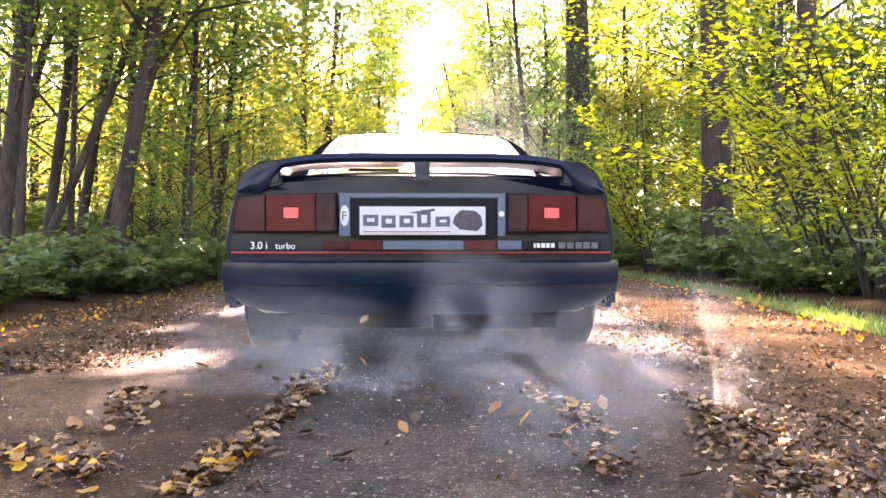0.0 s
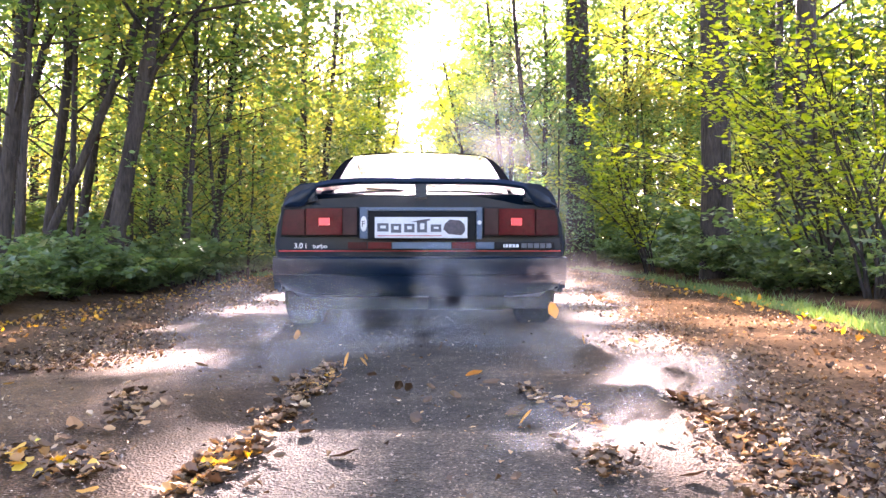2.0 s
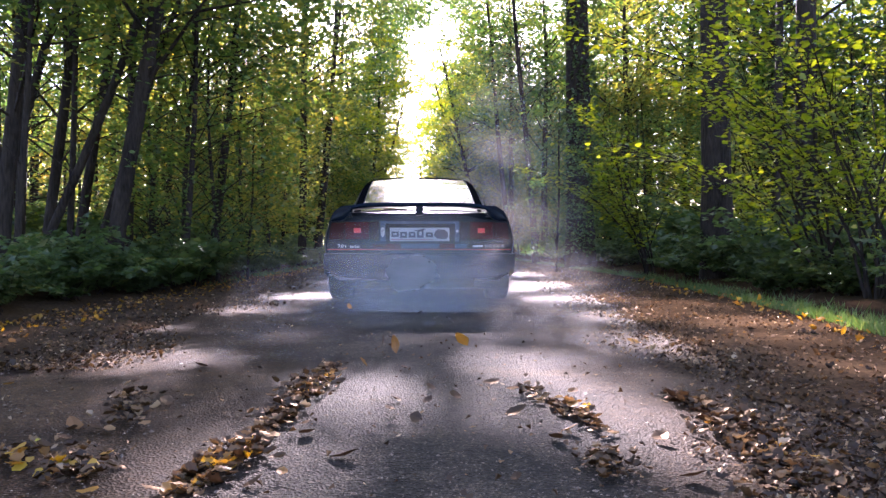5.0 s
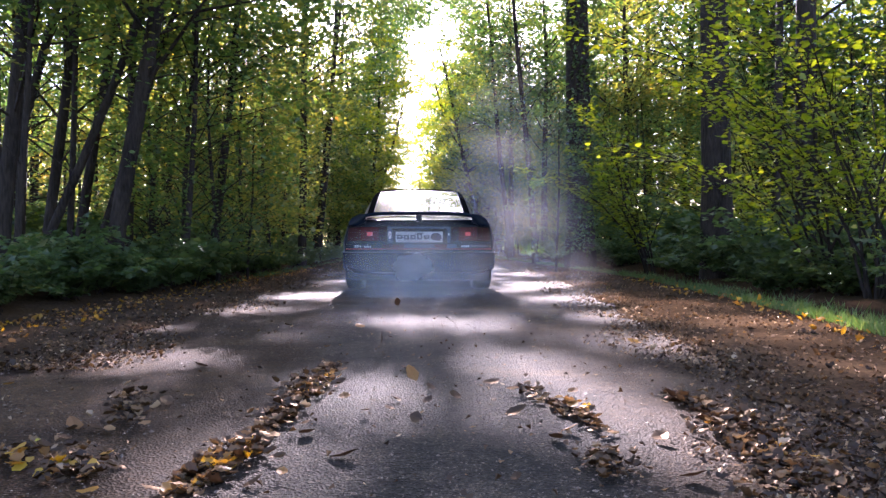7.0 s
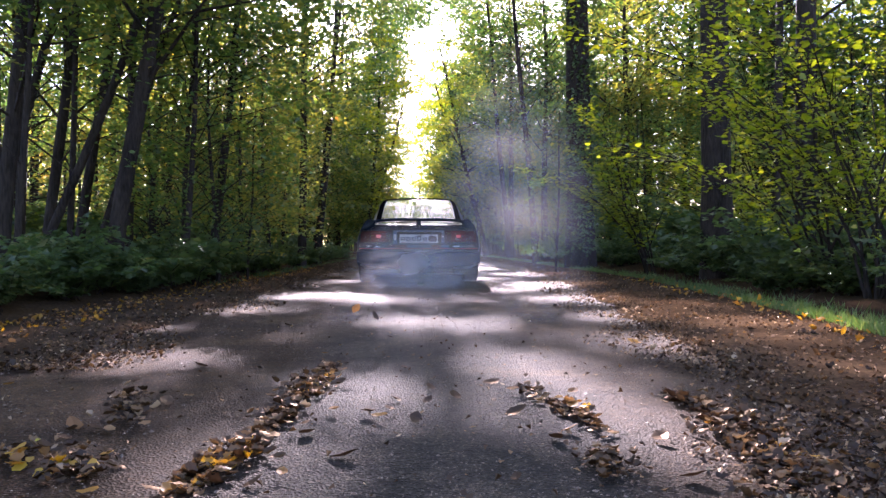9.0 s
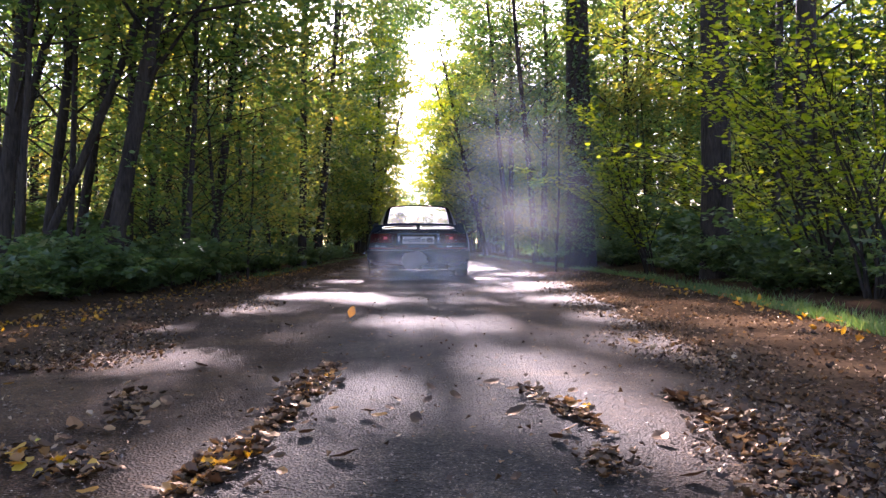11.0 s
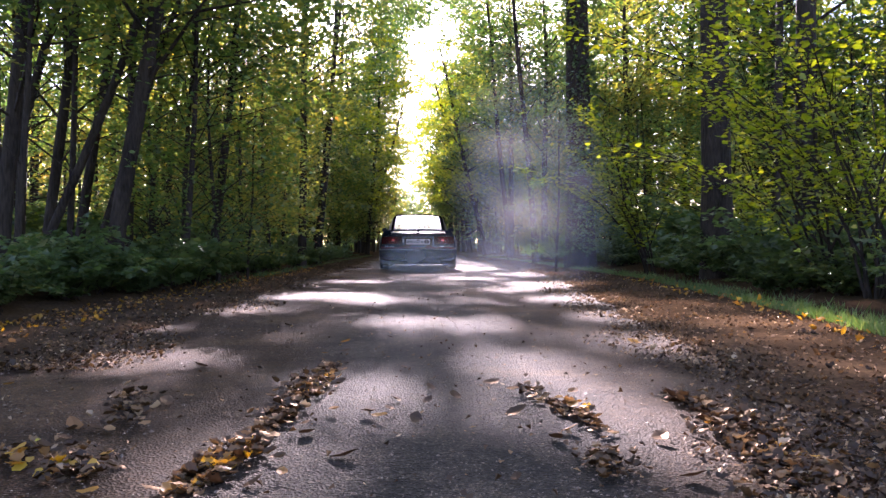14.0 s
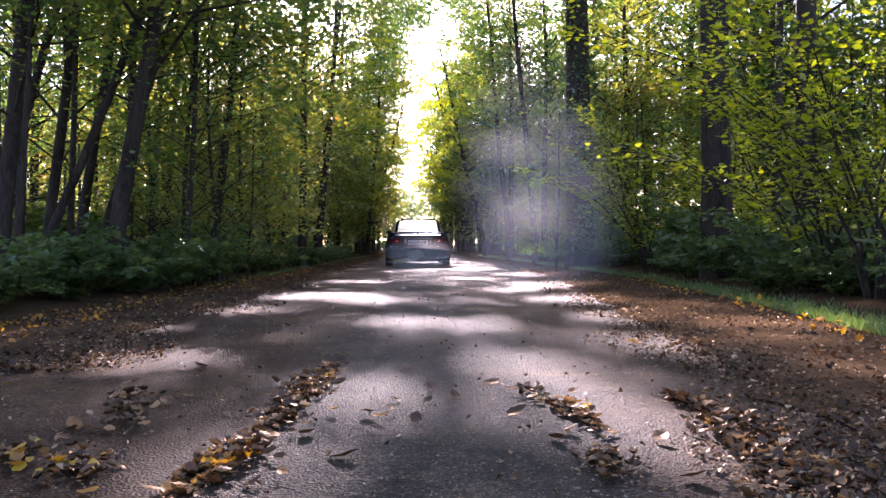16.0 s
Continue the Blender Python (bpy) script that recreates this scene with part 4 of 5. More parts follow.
        a, b = mk(0.668, 0.772)
        part("outer_lens", slab([(s * 0.672, 0.588), (s * 0.812, 0.588), (s * 0.805, 0.69), (s * 0.788, 0.735), (s * 0.672, 0.737)][::s], lambda x: tail(x) - 0.018, 0.02), DARKLENS, light, "dark amber outer lens")
        a, b = mk(0.452, 0.666)
        part("red_lens", slab(rect(a, b, 0.588, 0.741), lambda x: tail(x) - 0.020, 0.02), REDLENS, light, "deep red lens")
        a, b = mk(0.368, 0.449)
        part("inner_lens", slab(rect(a, b, 0.588, 0.741), lambda x: tail(x) - 0.018, 0.02), SMOKELENS, light, "smoked reversing lens")
        a, b = mk(0.525, 0.588)
        part("reflector", slab(rect(a, b, 0.644, 0.686), lambda x: tail(x) - 0.026, 0.01, 0.002), REDGLOW, light, "red square reflector with a faint added glow")
    part("blue_panel", slab(rect(-0.352, -0.306, 0.565, 0.748), lambda x: tail(x) - 0.008, 0.02), BLUEPANEL, car)
    part("blue_panel", slab(rect(0.322, 0.356, 0.565, 0.748), lambda x: tail(x) - 0.008, 0.02), BLUEPANEL, car)
    part("blue_panel", slab(rect(-0.306, 0.322, 0.728, 0.748), lambda x: tail(x) - 0.008, 0.02), BLUEPANEL, car)
    part("plate_recess", slab(rect(-0.300, 0.316, 0.556, 0.724), lambda x: -0.121, 0.02), TRIM, car)
    plate = part("number_plate", slab(rect(-0.264, 0.268, 0.570, 0.690), lambda x: -0.142, 0.018, 0.003), WHITE, car, "white show plate with dark printed shapes")
    for x0, x1, z0, z1 in ((-0.250, -0.185, 0.607, 0.655), (-0.172, -0.112, 0.600, 0.652), (-0.096, -0.036, 0.602, 0.652), (-0.022, 0.036, 0.602, 0.668), (0.056, 0.118, 0.605, 0.648)):
        part("dark_bar", slab(rect(x0, x1, z0, z1), lambda x: -0.1435, 0.002, 0), GREY, plate)
        part("light_notch", slab(rect(x0 + 0.018, x1 - 0.016, z0 + 0.018, z1 - 0.014), lambda x: -0.1445, 0.002, 0), WHITE, plate)
    part("printed_shape", slab([(0.128, 0.62), (0.16, 0.592), (0.235, 0.586), (0.256, 0.612), (0.25, 0.65), (0.225, 0.672), (0.165, 0.676), (0.138, 0.652)], lambda x: -0.1435, 0.002, 0), DARKART, plate)
    part("printed_shape", slab([(-0.06, 0.662), (0.0, 0.674), (0.05, 0.682), (0.055, 0.672), (0.0, 0.66)], lambda x: -0.1435, 0.002, 0), DARKART, plate)
    part("printed_line", slab(rect(-0.25, 0.12, 0.581, 0.585), lambda x: -0.1435, 0.002, 0), STRIPE, plate)
    pts = [(-0.329 + 0.0185 * math.cos(a), 0.652 + 0.044 * math.sin(a)) for a in [2 * math.pi * i / 20 for i in range(20)]]
    sticker = part("country_sticker", slab(pts, lambda x: tail(x) - 0.011, 0.004, 0), WHITE, car, "white oval sticker with a black F")
    writing("letter", "F", 0.052, -0.343, tail(0.33) - 0.013, 0.634, DARKART, sticker, "black letter F")
    lock = [(0.339 + 0.012 * math.cos(a), 0.660 + 0.012 * math.sin(a)) for a in [2 * math.pi * i / 16 for i in range(16)]]
    part("lock", slab(lock, lambda x: tail(x) - 0.014, 0.01, 0.002), SILVER, car)
    part("lower_strip", slab(rect(-0.83, 0.83, 0.500, 0.556), lambda x: tail(x) - 0.002, 0.02), PAINT, car)
    part("strip_lens", slab(rect(-0.165, 0.175, 0.508, 0.546), lambda x: -0.126, 0.02), BLUEPANEL, car, "pale blue-grey strip lens")
    part("strip_lens", slab(rect(-0.305, -0.170, 0.508, 0.546), lambda x: -0.126, 0.02), REDLENS, car, "red strip lens")
    part("strip_lens", slab(rect(0.180, 0.315, 0.508, 0.546), lambda x: -0.126, 0.02), REDLENS, car, "red strip lens")
    part("strip_lens", slab(rect(-0.420, -0.312, 0.508, 0.546), lambda x: tail(x) - 0.01, 0.02), DARKLENS, car)
    part("strip_lens", slab(rect(0.322, 0.425, 0.508, 0.546), lambda x: tail(x) - 0.01, 0.02), BLUEPANEL, car)
    part("badge_strip", slab(rect(0.43, 0.79, 0.508, 0.546), lambda x: tail(x) - 0.008, 0.02), TRIM, car)
    for s, w in ((-0.735, "3.0 i"), ):
        writing("badge", w, 0.044, s, tail(0.70) - 0.028, 0.511, SILVER, car, "silver model lettering")
        writing("badge", "turbo", 0.037, s + 0.112, tail(0.60) - 0.028, 0.511, SILVER, car, "small silver lettering")
    for i in range(6):
        part("badge_bar", slab(rect(0.452 + i * 0.0205, 0.467 + i * 0.0205, 0.516, 0.535), lambda x: tail(0.56) - 0.014, 0.004, 0), SILVER, car)
    for i in range(5):
        part("badge_bar", slab(rect(0.588 + i * 0.038, 0.618 + i * 0.038, 0.512, 0.540), lambda x: tail(x) - 0.014, 0.004, 0), GREY, car)
    part("pinstripe", slab(rect(-0.832, 0.832, 0.4915, 0.4985), lambda x: tail(x) - 0.006, 0.02, 0), STRIPE, car, "thin red pinstripe")

    # bumper, swept across in plan
    def bumper_y(x):
        return -0.185 + 0.185 * (abs(x) / 0.872) ** 4.5

    rs = []
    for i in range(33):
        x = -0.872 + 1.744 * i / 32
        yb = bumper_y(x)
        up = 0.05 * (abs(x) / 0.872) ** 6
        rs.append([(x, yb + 0.02, 0.462), (x, yb, 0.452), (x, yb - 0.004, 0.40), (x, yb + 0.004, 0.362), (x, yb + 0.012, 0.356), (x, yb + 0.016, 0.32), (x * 0.99, yb + 0.04, 0.262 + up), (x * 0.97, yb + 0.07, 0.232 + up), (x * 0.97, yb + 0.16, 0.235 + up), (x, yb + 0.2, 0.462)])
    bumper = part("bumper", loft(rs), PAINT, car, "dark navy wrapped rear bumper", smooth=True)
    mod = bumper.modifiers.new("edge", "EDGE_SPLIT")
    mod.split_angle = radians(35)
    for s in (-1, 1):
        a = sorted((s * 0.80, s * 0.866))
        part("bumper_corner", block(a[0], a[1], 0.0, 0.42, 0.25, 0.455, 0.02), PAINT, car)
    part("underbody", block(-0.70, 0.70, 0.42, 4.2, 0.115, 0.28, 0.03), TRIM, car)
    part("rear_axle", block(-0.6, 0.6, 0.6, 0.75, 0.14, 0.22, 0.03), TRIM, car)
    cyl = bmesh.new()
    bmesh.ops.create_cone(cyl, cap_ends=True, segments=20, radius1=0.085, radius2=0.085, depth=0.46, matrix=pose(0.28, 0.22, 0.21, 0, 90, 0))
    # near-black colour stands in for the shade under the car
    part("muffler", cyl, TRIM, car, "muffler coloured black like the shade under the bumper", smooth=True)
    bm = bmesh.new()
    bmesh.ops.create_cone(bm, cap_ends=True, segments=8, radius1=0.006, radius2=0.002, depth=0.22, matrix=pose(0.02, 2.35, 1.45, 10, 0, 0))
    part("antenna", bm, TRIM, car)
    for s in (-1, 1):
        part("door_mirror", block(*sorted((s * 0.79, s * 0.95)), 2.85, 2.98, 0.90, 1.01, 0.03), PAINT, car)
        part("mud_flap", block(*sorted((s * 0.66, s * 0.84)), 0.355, 0.37, 0.12, 0.26, 0.004), TRIM, car)

    wheels = []
    proto = None
    for s, y in ((1, 0.70), (-1, 0.70), (1, 3.30), (-1, 3.30)):
        wheel = new("wheel")
        wheel.parent = car
        ring = []
        for i in range(36):
            a = 2 * math.pi * i / 36
            prof = ((-0.11, 0.215), (-0.115, 0.27), (-0.10, 0.305), (-0.06, 0.315), (0.06, 0.315), (0.10, 0.305), (0.115, 0.27), (0.11, 0.215))
            ring.append([(x, r * math.cos(a), r * math.sin(a)) for x, r in prof])
        part("tyre", loft(ring + [ring[0]], caps=False), RUBBER, wheel, "black tyre dusted from the road", smooth=True)
        bm = bmesh.new()
        bmesh.ops.create_cone(bm, cap_ends=True, segments=28, radius1=0.215, radius2=0.205, depth=0.16, matrix=pose(0, 0, 0, 0, 90, 0))
        for k in range(5):
            a = 2 * math.pi * k / 5
            block(s * 0.07 - 0.03, s * 0.07 + 0.03, 0.12 * math.cos(a) - 0.05, 0.12 * math.cos(a) + 0.05, 0.12 * math.sin(a) - 0.05, 0.12 * math.sin(a) + 0.05, 0.015, bm)
        part("rim", bm, ALLOY, wheel)
        wheels.append((wheel, s * 0.765, y))
    return car, wheels


CAR, WHEELS = build_car()


# ---------- fallen leaves and grass ----------
def strip_points(n, xfun, y0, y1, rng, near=1.6, layers=0.02):
    """Points on the road, thicker close by."""
    y = y0 + (y1 - y0) * rng.uniform(0, 1, n) ** near
    u = rng.uniform(0, 1, n) ** 0.75
    p = np.zeros((n, 3))
    for i in range(n):
        a, b = xfun(y[i])
        p[i] = (a + (b - a) * u[i], y[i], 0.012 + abs(rng.normal(0, layers)))
    return p


def litter():
    rng = np.random.default_rng(71)
    def left(y):
        return (-1.38 + 0.25 * math.sin(y * 2.1), -3.2)

    def right(y):
        return (0.62 + 0.10 * min(y, 13) + 0.15 * math.sin(y * 2.7), right_edge(y) + 0.3)

    for strip, y0, crumbs, whole in ((left, 3.2, 26000, 5600), (right, 1.45, 42000, 5600)):
        ob = leaf_mesh("leaf_litter", strip_points(crumbs, strip, y0, 30, rng, 2.1, 0.005), 0.016, LITTER, tilt=0.5, curl=0.6, detail=0, rng=rng)
        tagged(ob, "crumbled brown leaf fragments along the verge", "leaf litter", kind="stuff")
        ob = leaf_mesh("leaf_litter", strip_points(whole, strip, y0, 32, rng, 1.8, 0.008), 0.026, LITTER, tilt=0.3, curl=0.5, detail=2, rng=rng)
        tagged(ob, "curled brown fallen leaves along the verge", "leaf litter", kind="stuff")
    ob = leaf_mesh("leaf_litter", strip_points(1300, lambda y: (-2.1, -2.85), 3.4, 18, rng, 1.6, 0.012), 0.030, GOLD, tilt=0.5, curl=0.6, detail=2, rng=rng)
    tagged(ob, "ochre fallen leaves among the litter", "leaf litter", kind="stuff")
    ob = leaf_mesh("leaf_litter", strip_points(170, lambda y: (right_edge(y) - 0.35, right_edge(y) + 0.15), 3.4, 12, rng, 1.6, 0.02), 0.042, GOLD, tilt=0.6, curl=0.6, detail=2, rng=rng)
    tagged(ob, "orange fallen leaves at the grass edge", "leaf litter", kind="stuff")
    ob = leaf_mesh("leaf_litter", strip_points(2600, lambda y: (-2.0, 1.7), 1.3, 26, rng, 1.6, 0.003), 0.016, LITTER, tilt=0.3, curl=0.6, detail=0, rng=rng)
    tagged(ob, "scattered crumbled leaves on the asphalt", "leaf litter", kind="stuff")
    # windrows swept together beside the wheel tracks: from, to, half width, count, leaf length
    for x0, y0, x1, y1, w, n, size, mat in ((-0.50, 1.60, -0.42, 2.05, 0.075, 150, 0.046, LITTER), (-0.50, 1.62, -0.42, 2.05, 0.06, 44, 0.048, GOLD), (-0.44, 2.0, -0.38, 2.75, 0.055, 230, 0.042, LITTER), (-0.42, 2.5, -0.36, 3.3, 0.075, 260, 0.042, LITTER), (-0.40, 2.6, -0.33, 3.0, 0.03, 16, 0.044, GOLD),
                                            (0.38, 2.75, 0.52, 2.15, 0.05, 90, 0.040, LITTER), (0.47, 2.5, 0.52, 2.3, 0.03, 9, 0.045, GOLD), (0.88, 2.62, 0.95, 2.2, 0.07, 150, 0.042, LITTER), (0.90, 2.2, 0.86, 1.62, 0.12, 260, 0.042, LITTER), (0.92, 2.2, 0.9, 1.7, 0.12, 12, 0.042, GOLD), (0.50, 1.86, 0.42, 1.78, 0.07, 50, 0.038, LITTER),
                                            (-0.98, 2.7, -0.84, 2.25, 0.08, 90, 0.042, LITTER), (-1.02, 1.95, -0.72, 1.78, 0.09, 70, 0.046, LITTER), (-1.02, 1.9, -0.74, 1.76, 0.08, 16, 0.05, GOLD)):
        n = int(n * 1.5)
        u = rng.uniform(0, 1, n) ** 0.9
        heap = np.maximum(0.15, np.sin(u * 9.0 + x0 * 20) * 0.4 + 0.6)
        p = np.stack([x0 + (x1 - x0) * u + rng.normal(0, w * 0.6, n) * heap, y0 + (y1 - y0) * u + rng.normal(0, 0.06, n), 0.010 + np.abs(rng.normal(0, 0.016, n)) * heap], 1)
        ob = leaf_mesh("leaf_pile", p, size * 0.68, mat, tilt=0.24, curl=0.38, detail=2, spread=0.45, rng=rng)
        tagged(ob, "small heap of curled brown and golden leaves", "leaf pile", group="leaf heaps on the road", kind="stuff")
    # loose chippings, thickest off the wheel tracks
    n = 18000
    y = 1.3 + 9.0 * rng.uniform(0, 1, n) ** 2.0
    x = rng.uniform(-2.1, 2.3, n)
    x += np.where(np.abs(np.abs(x) - 0.72) < 0.22, rng.uniform(-0.4, 0.4, n), 0)
    s = rng.uniform(0.0015, 0.0042, n) * np.where(rng.uniform(0, 1, n) < 0.05, 2.0, 1.0)
    octa = np.array([(1, 0, 0), (0, 1, 0), (-1, 0, 0), (0, -1, 0), (0.2, 0.1, 0.7), (0, 0, -0.5)])
    co = octa[None] * (s[:, None, None] * rng.uniform(0.6, 1.4, (n, 6, 1)))
    a = rng.uniform(0, 2 * np.pi, n)
    cx = co[:, :, 0] * np.cos(a)[:, None] - co[:, :, 1] * np.sin(a)[:, None]
    cy = co[:, :, 0] * np.sin(a)[:, None] + co[:, :, 1] * np.cos(a)[:, None]
    co = np.stack([cx + x[:, None], cy + y[:, None], co[:, :, 2] + 0.006], 2).reshape(-1, 3)
    tri = np.array([(0, 1, 4), (1, 2, 4), (2, 3, 4), (3, 0, 4)])
    faces = (np.arange(n)[:, None, None] * 6 + tri[None]).reshape(-1, 3)
    ob = mesh_of("gravel", co.tolist(), faces.tolist(), CHIPS)
    tagged(ob, "loose pale chippings scattered on the asphalt", "gravel", kind="stuff")
    # grass on both verges
    n = 16000
    y = 4.2 + 40 * rng.uniform(0, 1, n) ** 1.7
    right = rng.uniform(0, 1, n) < 0.82
    x = np.where(right, [right_edge(v) for v in y] + np.abs(rng.normal(0.0, 0.16, n)) + 0.02, -2.5 - np.abs(rng.normal(0, 0.2, n)))
    y = np.where(~right & (y < 10), y + 9, y)
    h = rng.uniform(0.03, 0.10, n) * np.where(right, 1, 0.7)
    base = np.stack([x, y, [height(a, b) for a, b in zip(x, y)]], 1)
    a = rng.uniform(0, 2 * np.pi, n)
    w = np.stack([np.cos(a), np.sin(a), np.zeros(n)], 1) * 0.006
    tip = base + np.stack([rng.normal(0, 0.035, n), rng.normal(0, 0.035, n), h], 1)
    co = np.stack([base - w, base + w, tip], 1).reshape(-1, 3)
    ob = mesh_of("grass", co.tolist(), [(3 * i, 3 * i + 1, 3 * i + 2) for i in range(n)], GRASS)
    tagged(ob, "short green grass along both verges", "grass", kind="stuff")


litter()


def single_leaf(material, label):
    """A curled dead leaf with lobes."""
    bm = bmesh.new()
    mid = [bm.verts.new((0, -0.5 + 0.2 * i, 0.12 * abs(i - 2.5) / 2.5)) for i in range(6)]
    for s in (-1, 1):
        edge = [bm.verts.new((s * w, -0.5 + 0.2 * i, 0.10 * abs(i - 2.5) / 2.5 + 0.20 * w)) for i, w in enumerate((0.05, 0.22, 0.28, 0.33, 0.21, 0.04))]
        for i in range(5):
            f = (mid[i], mid[i + 1], edge[i + 1], edge[i])
            bm.faces.new(f if s < 0 else f[::-1])
    bmesh.ops.scale(bm, vec=(0.075, 0.075, 0.075), verts=bm.verts[:])
    return tagged(part("fallen_leaf", bm, material), label, "leaf", group="fallen leaves on the road")


def ground_at(px, py):
    d = 0.52 * 1358 / (py - 437)
    return (px - 738) / 1358 * d, d


def lone_leaves():
    a = single_leaf(LITTER, "curled brown dead leaf on the asphalt")
    b = single_leaf(GOLD, "golden yellow fallen leaf on the asphalt")
    rng = random.Random(5)
    spots = ((870, 684, 0), (762, 692, 0), (757, 715, 0), (716, 656, 0), (914, 737, 0), (1040, 826, 0), (1175, 786, 0), (545, 773, 0), (1015, 725, 1), (1125, 611, 1), (700, 712, 0), (600, 682, 0), (450, 862, 0), (380, 822, 1), (915, 857, 0), (805, 708, 0),
             (1090, 858, 0), (1235, 858, 0), (360, 650, 0), (180, 763, 0), (300, 715, 0), (140, 755, 1), (90, 852, 0), (155, 848, 1), (690, 600, 0), (510, 578, 0), (30, 682, 1), (985, 785, 0), (610, 815, 0), (1510, 820, 1), (1010, 770, 1), (735, 748, 0))
    first = [True, True]
    for px, py, k in spots:
        x, y = ground_at(px, py)
        m = pose(x, y, 0.012, rng.uniform(-25, 25), rng.uniform(-25, 25), rng.uniform(0, 360))
        o = (a, b)[k]
        if first[k]:
            o.matrix_basis = m
            first[k] = False
        else:
            o = copy_thing(o, m)
        s = rng.uniform(0.55, 1.0)
        o.scale = (s, s, s)
    return a, b


BROWN_LEAF, GOLD_LEAF = lone_leaves()


# ---------- dust ----------
def wisp_mesh():
    """A shallow bowl of dust, one metre in radius."""
    bm = bmesh.new()
    bmesh.ops.create_circle(bm, cap_ends=False, segments=24, radius=1.0)
    rings = [[v for v in bm.verts]]
    verts = []
    for k, r in enumerate((0.0, 0.35, 0.7)):
        verts.append([bm.verts.new((r * math.cos(2 * math.pi * i / 24), r * math.sin(2 * math.pi * i / 24), 0)) for i in range(24 if r else 1)])
    outer = sorted(rings[0], key=lambda v: math.atan2(v.co.y, v.co.x) % (2 * math.pi))
    levels = [verts[1], verts[2], outer]
    for i in range(24):
        bm.faces.new((verts[0][0], verts[1][i], verts[1][(i + 1) % 24]))
        for a, b in zip(levels, levels[1:]):
            bm.faces.new((a[i], b[i], b[(i + 1) % 24], a[(i + 1) % 24]))
    for v in bm.verts:
        r2 = v.co.x ** 2 + v.co.y ** 2
        v.co.z = 0.22 * (r2 - 0.5) * 0.6 + 0.10 * noise.noise(v.co * 1.7)
    me = bpy.data.meshes.new("wisp")
    bm.to_mesh(me)
    bm.free()
    for f in me.polygons:
        f.use_smooth = True
    return me


def dust_cloud(sizes, material, label, seed):
    """A cloud of several bowed wisps, one behind the other."""
    rng = random.Random(seed)
    root = new("dust_cloud")
    me = wisp_mesh()
    me.materials.append(material)
    for k, (dx, dy, dz, w, h) in enumerate(sizes):
        ob = new("wisp", me)
        ob.parent = root
        ob.matrix_basis = pose(dx, dy, dz, 90 + rng.uniform(-14, 14), rng.uniform(-12, 12), rng.uniform(-12, 12)) @ Matrix.Diagonal((w, h, 0.5 * (w + h), 1))
    return tagged(root, label, "dust", group="dust behind the car")


# ---------- what moves ----------
# seconds and the distance of the car's tail from the camera
DRIVE = [(0.0, 3.386), (0.5, 3.64), (1.0, 3.91), (1.5, 4.22), (2.0, 4.55), (2.5, 4.91), (3.0, 5.28), (3.5, 5.68), (4.0, 6.13), (5.0, 7.0), (6.3, 8.17), (6.8, 8.62), (7.3, 9.1), (8.0, 9.76), (8.5, 10.26),
         (9.0, 10.82), (10.2, 12.15), (11.3, 13.47), (11.8, 14.15), (12.3, 14.82), (12.8, 15.5), (13.3, 16.23), (13.8, 17.0), (14.4, 17.85), (15.0, 18.75), (15.5, 19.58), (16.0, 20.4)]
CAR_X = 0.022


def drive(t):
    for (a, p), (b, q) in zip(DRIVE, DRIVE[1:]):
        if a <= t <= b:
            return p + (q - p) * (t - a) / (b - a)
    return DRIVE[-1][1]


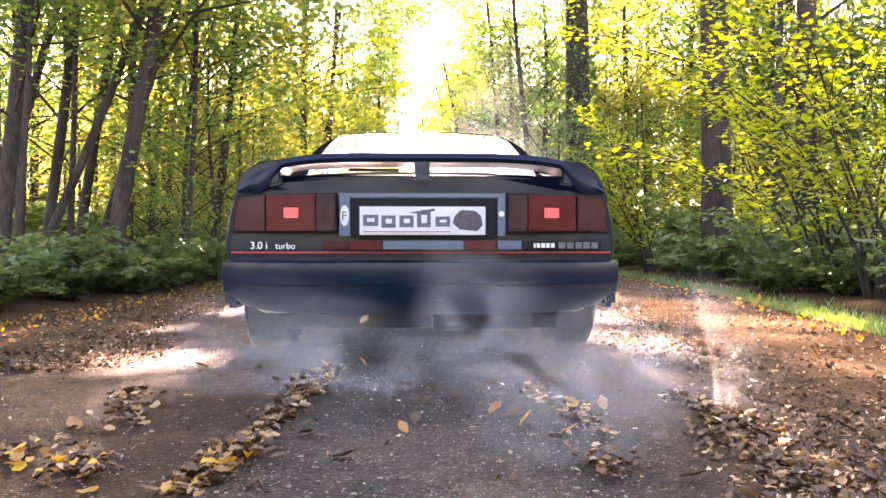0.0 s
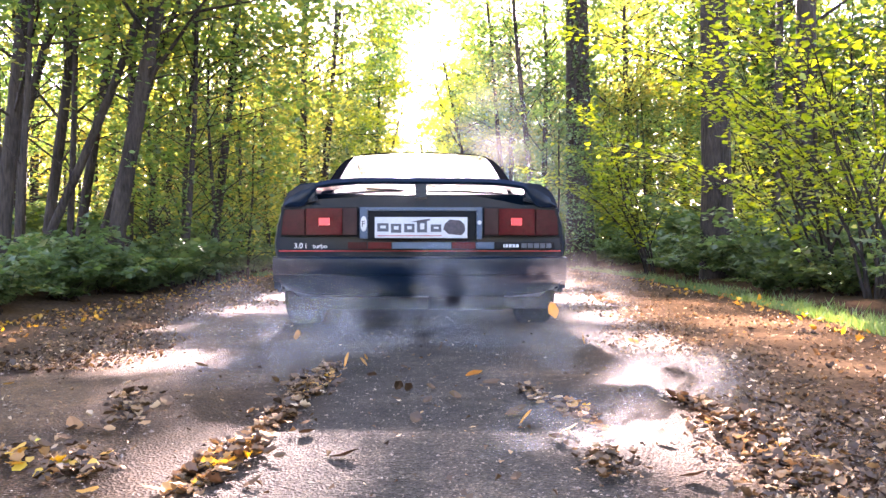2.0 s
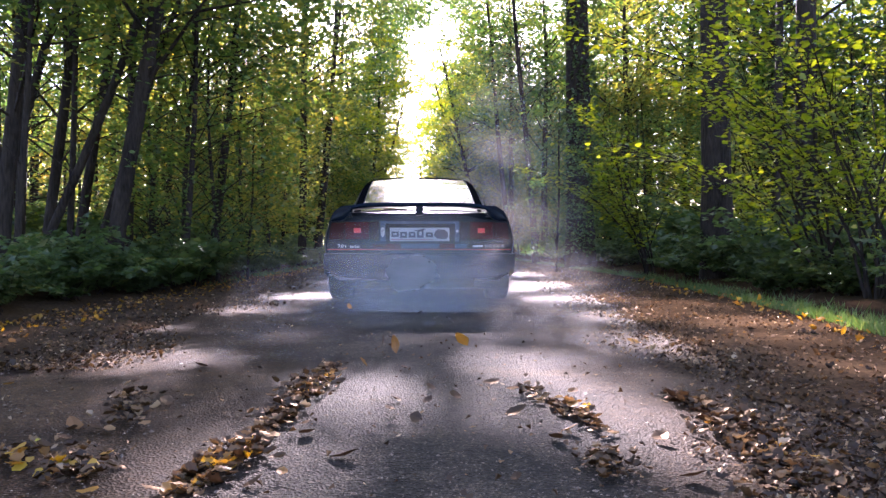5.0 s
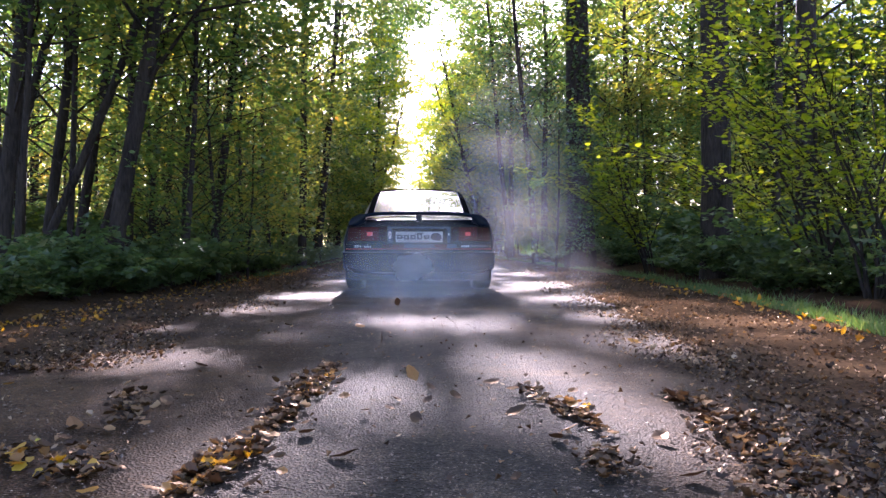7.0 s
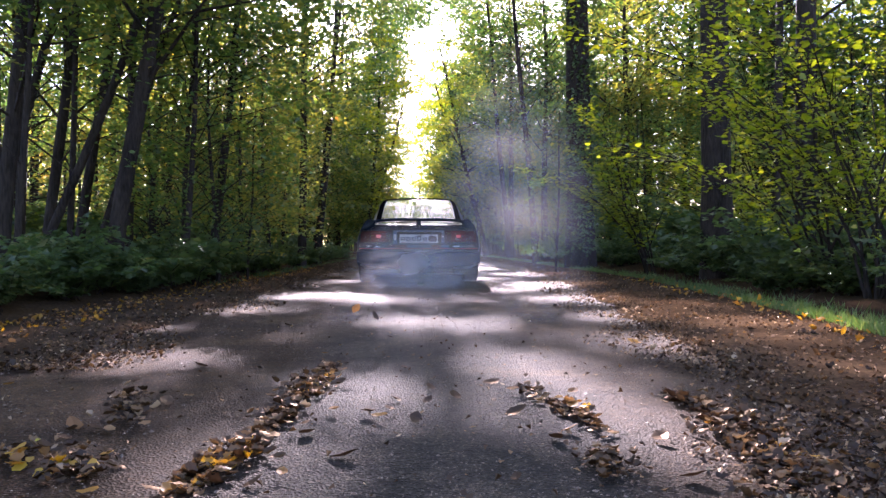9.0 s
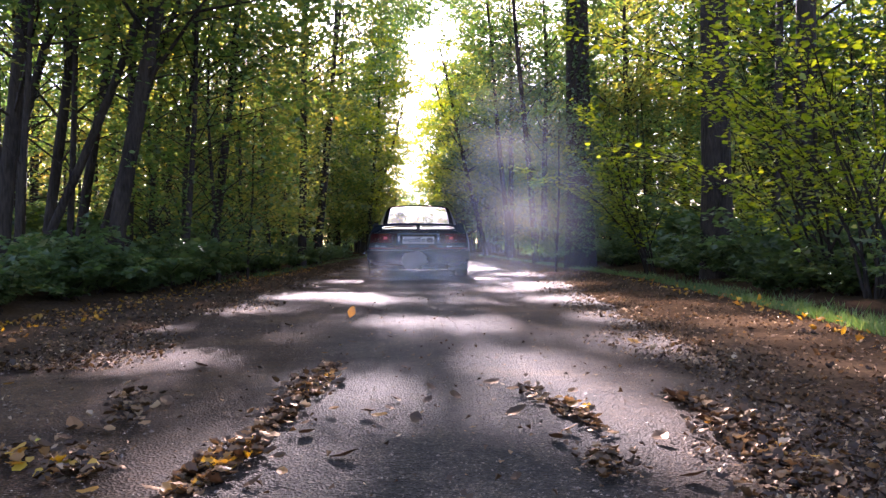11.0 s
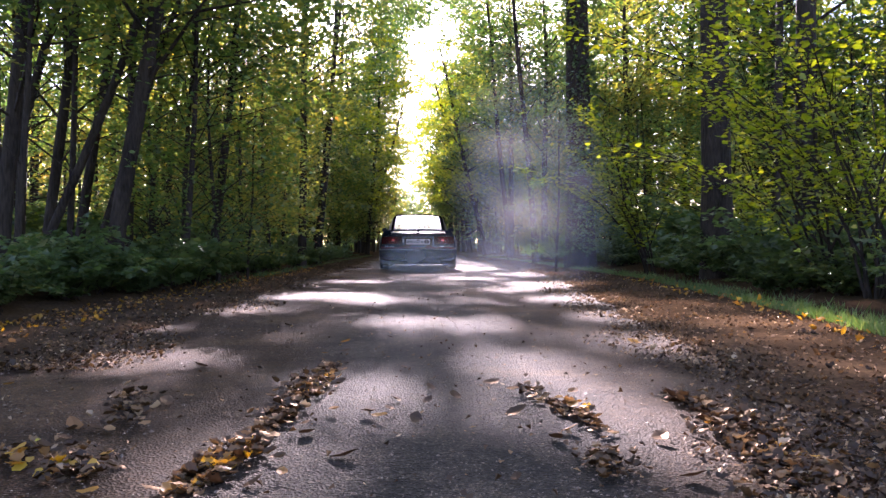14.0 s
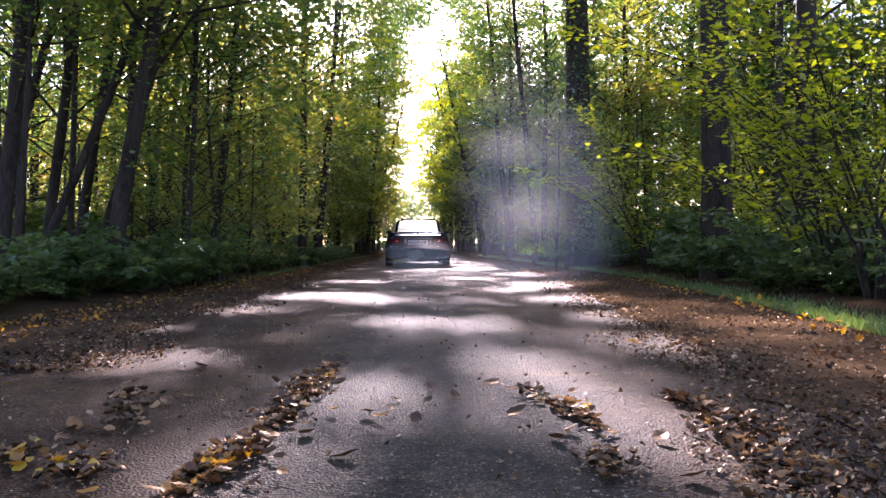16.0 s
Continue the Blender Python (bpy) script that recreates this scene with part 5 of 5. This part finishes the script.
def motions():
    walk(CAR, [(t, pose(CAR_X, y, 0)) for t, y in DRIVE])
    for wheel, x, y in WHEELS:
        walk(wheel, [(0.4 * k, pose(x, y, 0.315, -math.degrees((drive(0.4 * k) - drive(0)) / 0.315))) for k in range(41)])

    # clouds that stay behind the rear wheels
    follow = [dust_cloud([(-0.45, 0.0, 0.03, 0.52, 0.36)], TRAIL, "pale dust trailing from the rear wheel", 1),
              dust_cloud([(0.45, 0.0, 0.03, 0.52, 0.38)], TRAIL, "pale dust trailing from the rear wheel", 2)]
    follow.append(dust_cloud([(0.18, -0.05, 0.16, 0.32, 0.36), (-0.30, -0.15, 0.05, 0.42, 0.28)], SMOKE, "bluish dust curling up behind the bumper", 3))
    for k, c in enumerate(follow):
        walk(c, [(t, pose(CAR_X + 0.04 * math.sin(2.1 * t + 3 * k), y - 0.58 + 0.05 * math.sin(1.7 * t + k), 0.08 + 0.03 * math.sin(1.3 * t + 2 * k))) for t, y in DRIVE])

    # pale sheet that imitates glare, and some dust, thickening over the car as it gathers speed
    c = dust_cloud([(0.0, 0.0, 0.0, 0.98, 0.62)], VEIL, "pale veil of painted glare and dust behind the car", 3)
    walk(c, [(t, pose(CAR_X, y - 0.75 - 0.03 * t, -0.85 + 1.13 * min(1.0, max(0.0, (t - 1.5) / 3.5)))) for t, y in DRIVE])

    # clouds that rise from the road behind the car, drift, and settle again
    for k, (t0, x, y, drift, size, stay, mat) in enumerate((
            (-1.0, 0.68, 2.25, 0.05, 0.45, 1.8, PUFF), (-1.0, -0.55, 2.6, -0.03, 0.42, 2.6, TRAIL), (-1.0, 0.34, 1.72, 0.02, 0.34, 1.8, PUFF), (0.6, 0.55, 3.0, 0.06, 0.5, 3.0, DUST), (0.8, -0.6, 3.1, -0.03, 0.5, 2.8, DUST),
            (2.0, 0.62, 3.7, 0.04, 0.55, 3.2, DUST), (2.2, -0.5, 3.9, -0.02, 0.6, 3.2, DUST), (3.6, 0.6, 4.7, 0.05, 0.7, 4.5, DUST), (3.9, -0.35, 5.0, 0.03, 0.7, 4.0, DUST), (5.6, 0.3, 6.8, 0.06, 0.8, 5.0, DUST),
            (7.0, -0.2, 8.2, 0.06, 0.8, 4.0, DUST), (8.6, 0.6, 9.8, 0.08, 0.9, 6.0, HAZE), (11.0, 0.5, 12.4, 0.08, 1.0, 9.0, HAZE))):
        c = dust_cloud([(0, 0, 0, size, size * 0.72)], mat, "drifting cloud of pale road dust", 10 + k)
        rows = []
        for i in range(33):
            t = 0.5 * i
            u = t - t0
            up = min(1.0, max(0.0, u / 1.0)) - min(1.0, max(0.0, (u - stay) / 2.5))
            z = -0.9 * size + (0.9 * size + 0.12 + 0.03 * min(6, max(0, u))) * up
            rows.append((t, pose(CAR_X + x + drift * max(0, u), y + 0.08 * max(0, u), z, 0, 0, 3 * max(0, u))))
        walk(c, rows)

    # pale sheets imitate a sun shaft in the thin dust left over the verge
    for k, (x, y, z, w, h, t0) in enumerate(((2.0, 17.0, 2.0, 2.1, 3.4, -9.0), (1.5, 13.0, 1.2, 1.5, 2.3, -9.0), (1.05, 10.0, 1.1, 1.2, 1.7, 4.5))):
        c = dust_cloud([(0, 0, 0, w, h)], HAZE, "pale sheet of thin dust imitating a sun shaft", 30 + k)
        walk(c, [(0.5 * i, pose(x - 0.2 + 0.025 * i, y, z - (h + z + 0.3) * (1 - min(1.0, max(0.0, (0.5 * i - t0) / 3.0))), 0, 0, 0)) for i in range(33)])

    # leaves whirled up by the car, falling back onto the road
    rng = random.Random(9)
    for k, (px, py, t_up, t_down) in enumerate(((648, 738, 2.0, 6.9), (592, 735, 1.2, 7.4), (672, 748, 2.6, 8.3), (612, 628, 3.0, 11.6), (1015, 705, 0.2, 3.0), (500, 850, 0.4, 3.4), (690, 735, 0.0, 2.3), (608, 636, 5.0, 15.2), (575, 632, 3.6, 7.2), (655, 740, 4.0, 9.0), (430, 470, 0.0, 2.6), (850, 520, 0.0, 3.2))):
        if py < 560:
            px, py = px + 60, 700
        x, y = ground_at(px, py)
        o = copy_thing(GOLD_LEAF if k % 3 else BROWN_LEAF, pose(x, y, 0.02))
        tagged(o, "dead leaf whirled up behind the car")
        s = rng.uniform(0.5, 0.8)
        o.scale = (s, s, s)
        sx, sy = rng.uniform(-0.5, 0.5), rng.uniform(-0.5, 0.5)
        rows, n = [], 33
        for i in range(n):
            t = 0.5 * i
            u = (t - t_up) / (t_down - t_up)
            if u <= 0:
                rows.append((t, pose(x - sx, y - sy, 0.03 if t_up > 0 else 0.25, -232, 30, 40 * k)))
            elif u >= 1:
                rows.append((t, pose(x, y, 0.02, 8, 8, 40 * k + 160)))
            else:
                hop = 0.30 * math.sin(math.pi * min(1, u)) * (1 - 0.5 * u) + (0.25 * (1 - u) if t_up == 0 else 0)
                rows.append((t, pose(x - sx * (1 - u), y - sy * (1 - u), 0.025 + hop, 8 - 240 * (1 - u), 30 - 22 * u, 40 * k + 160 * u)))
        walk(o, rows)


motions()
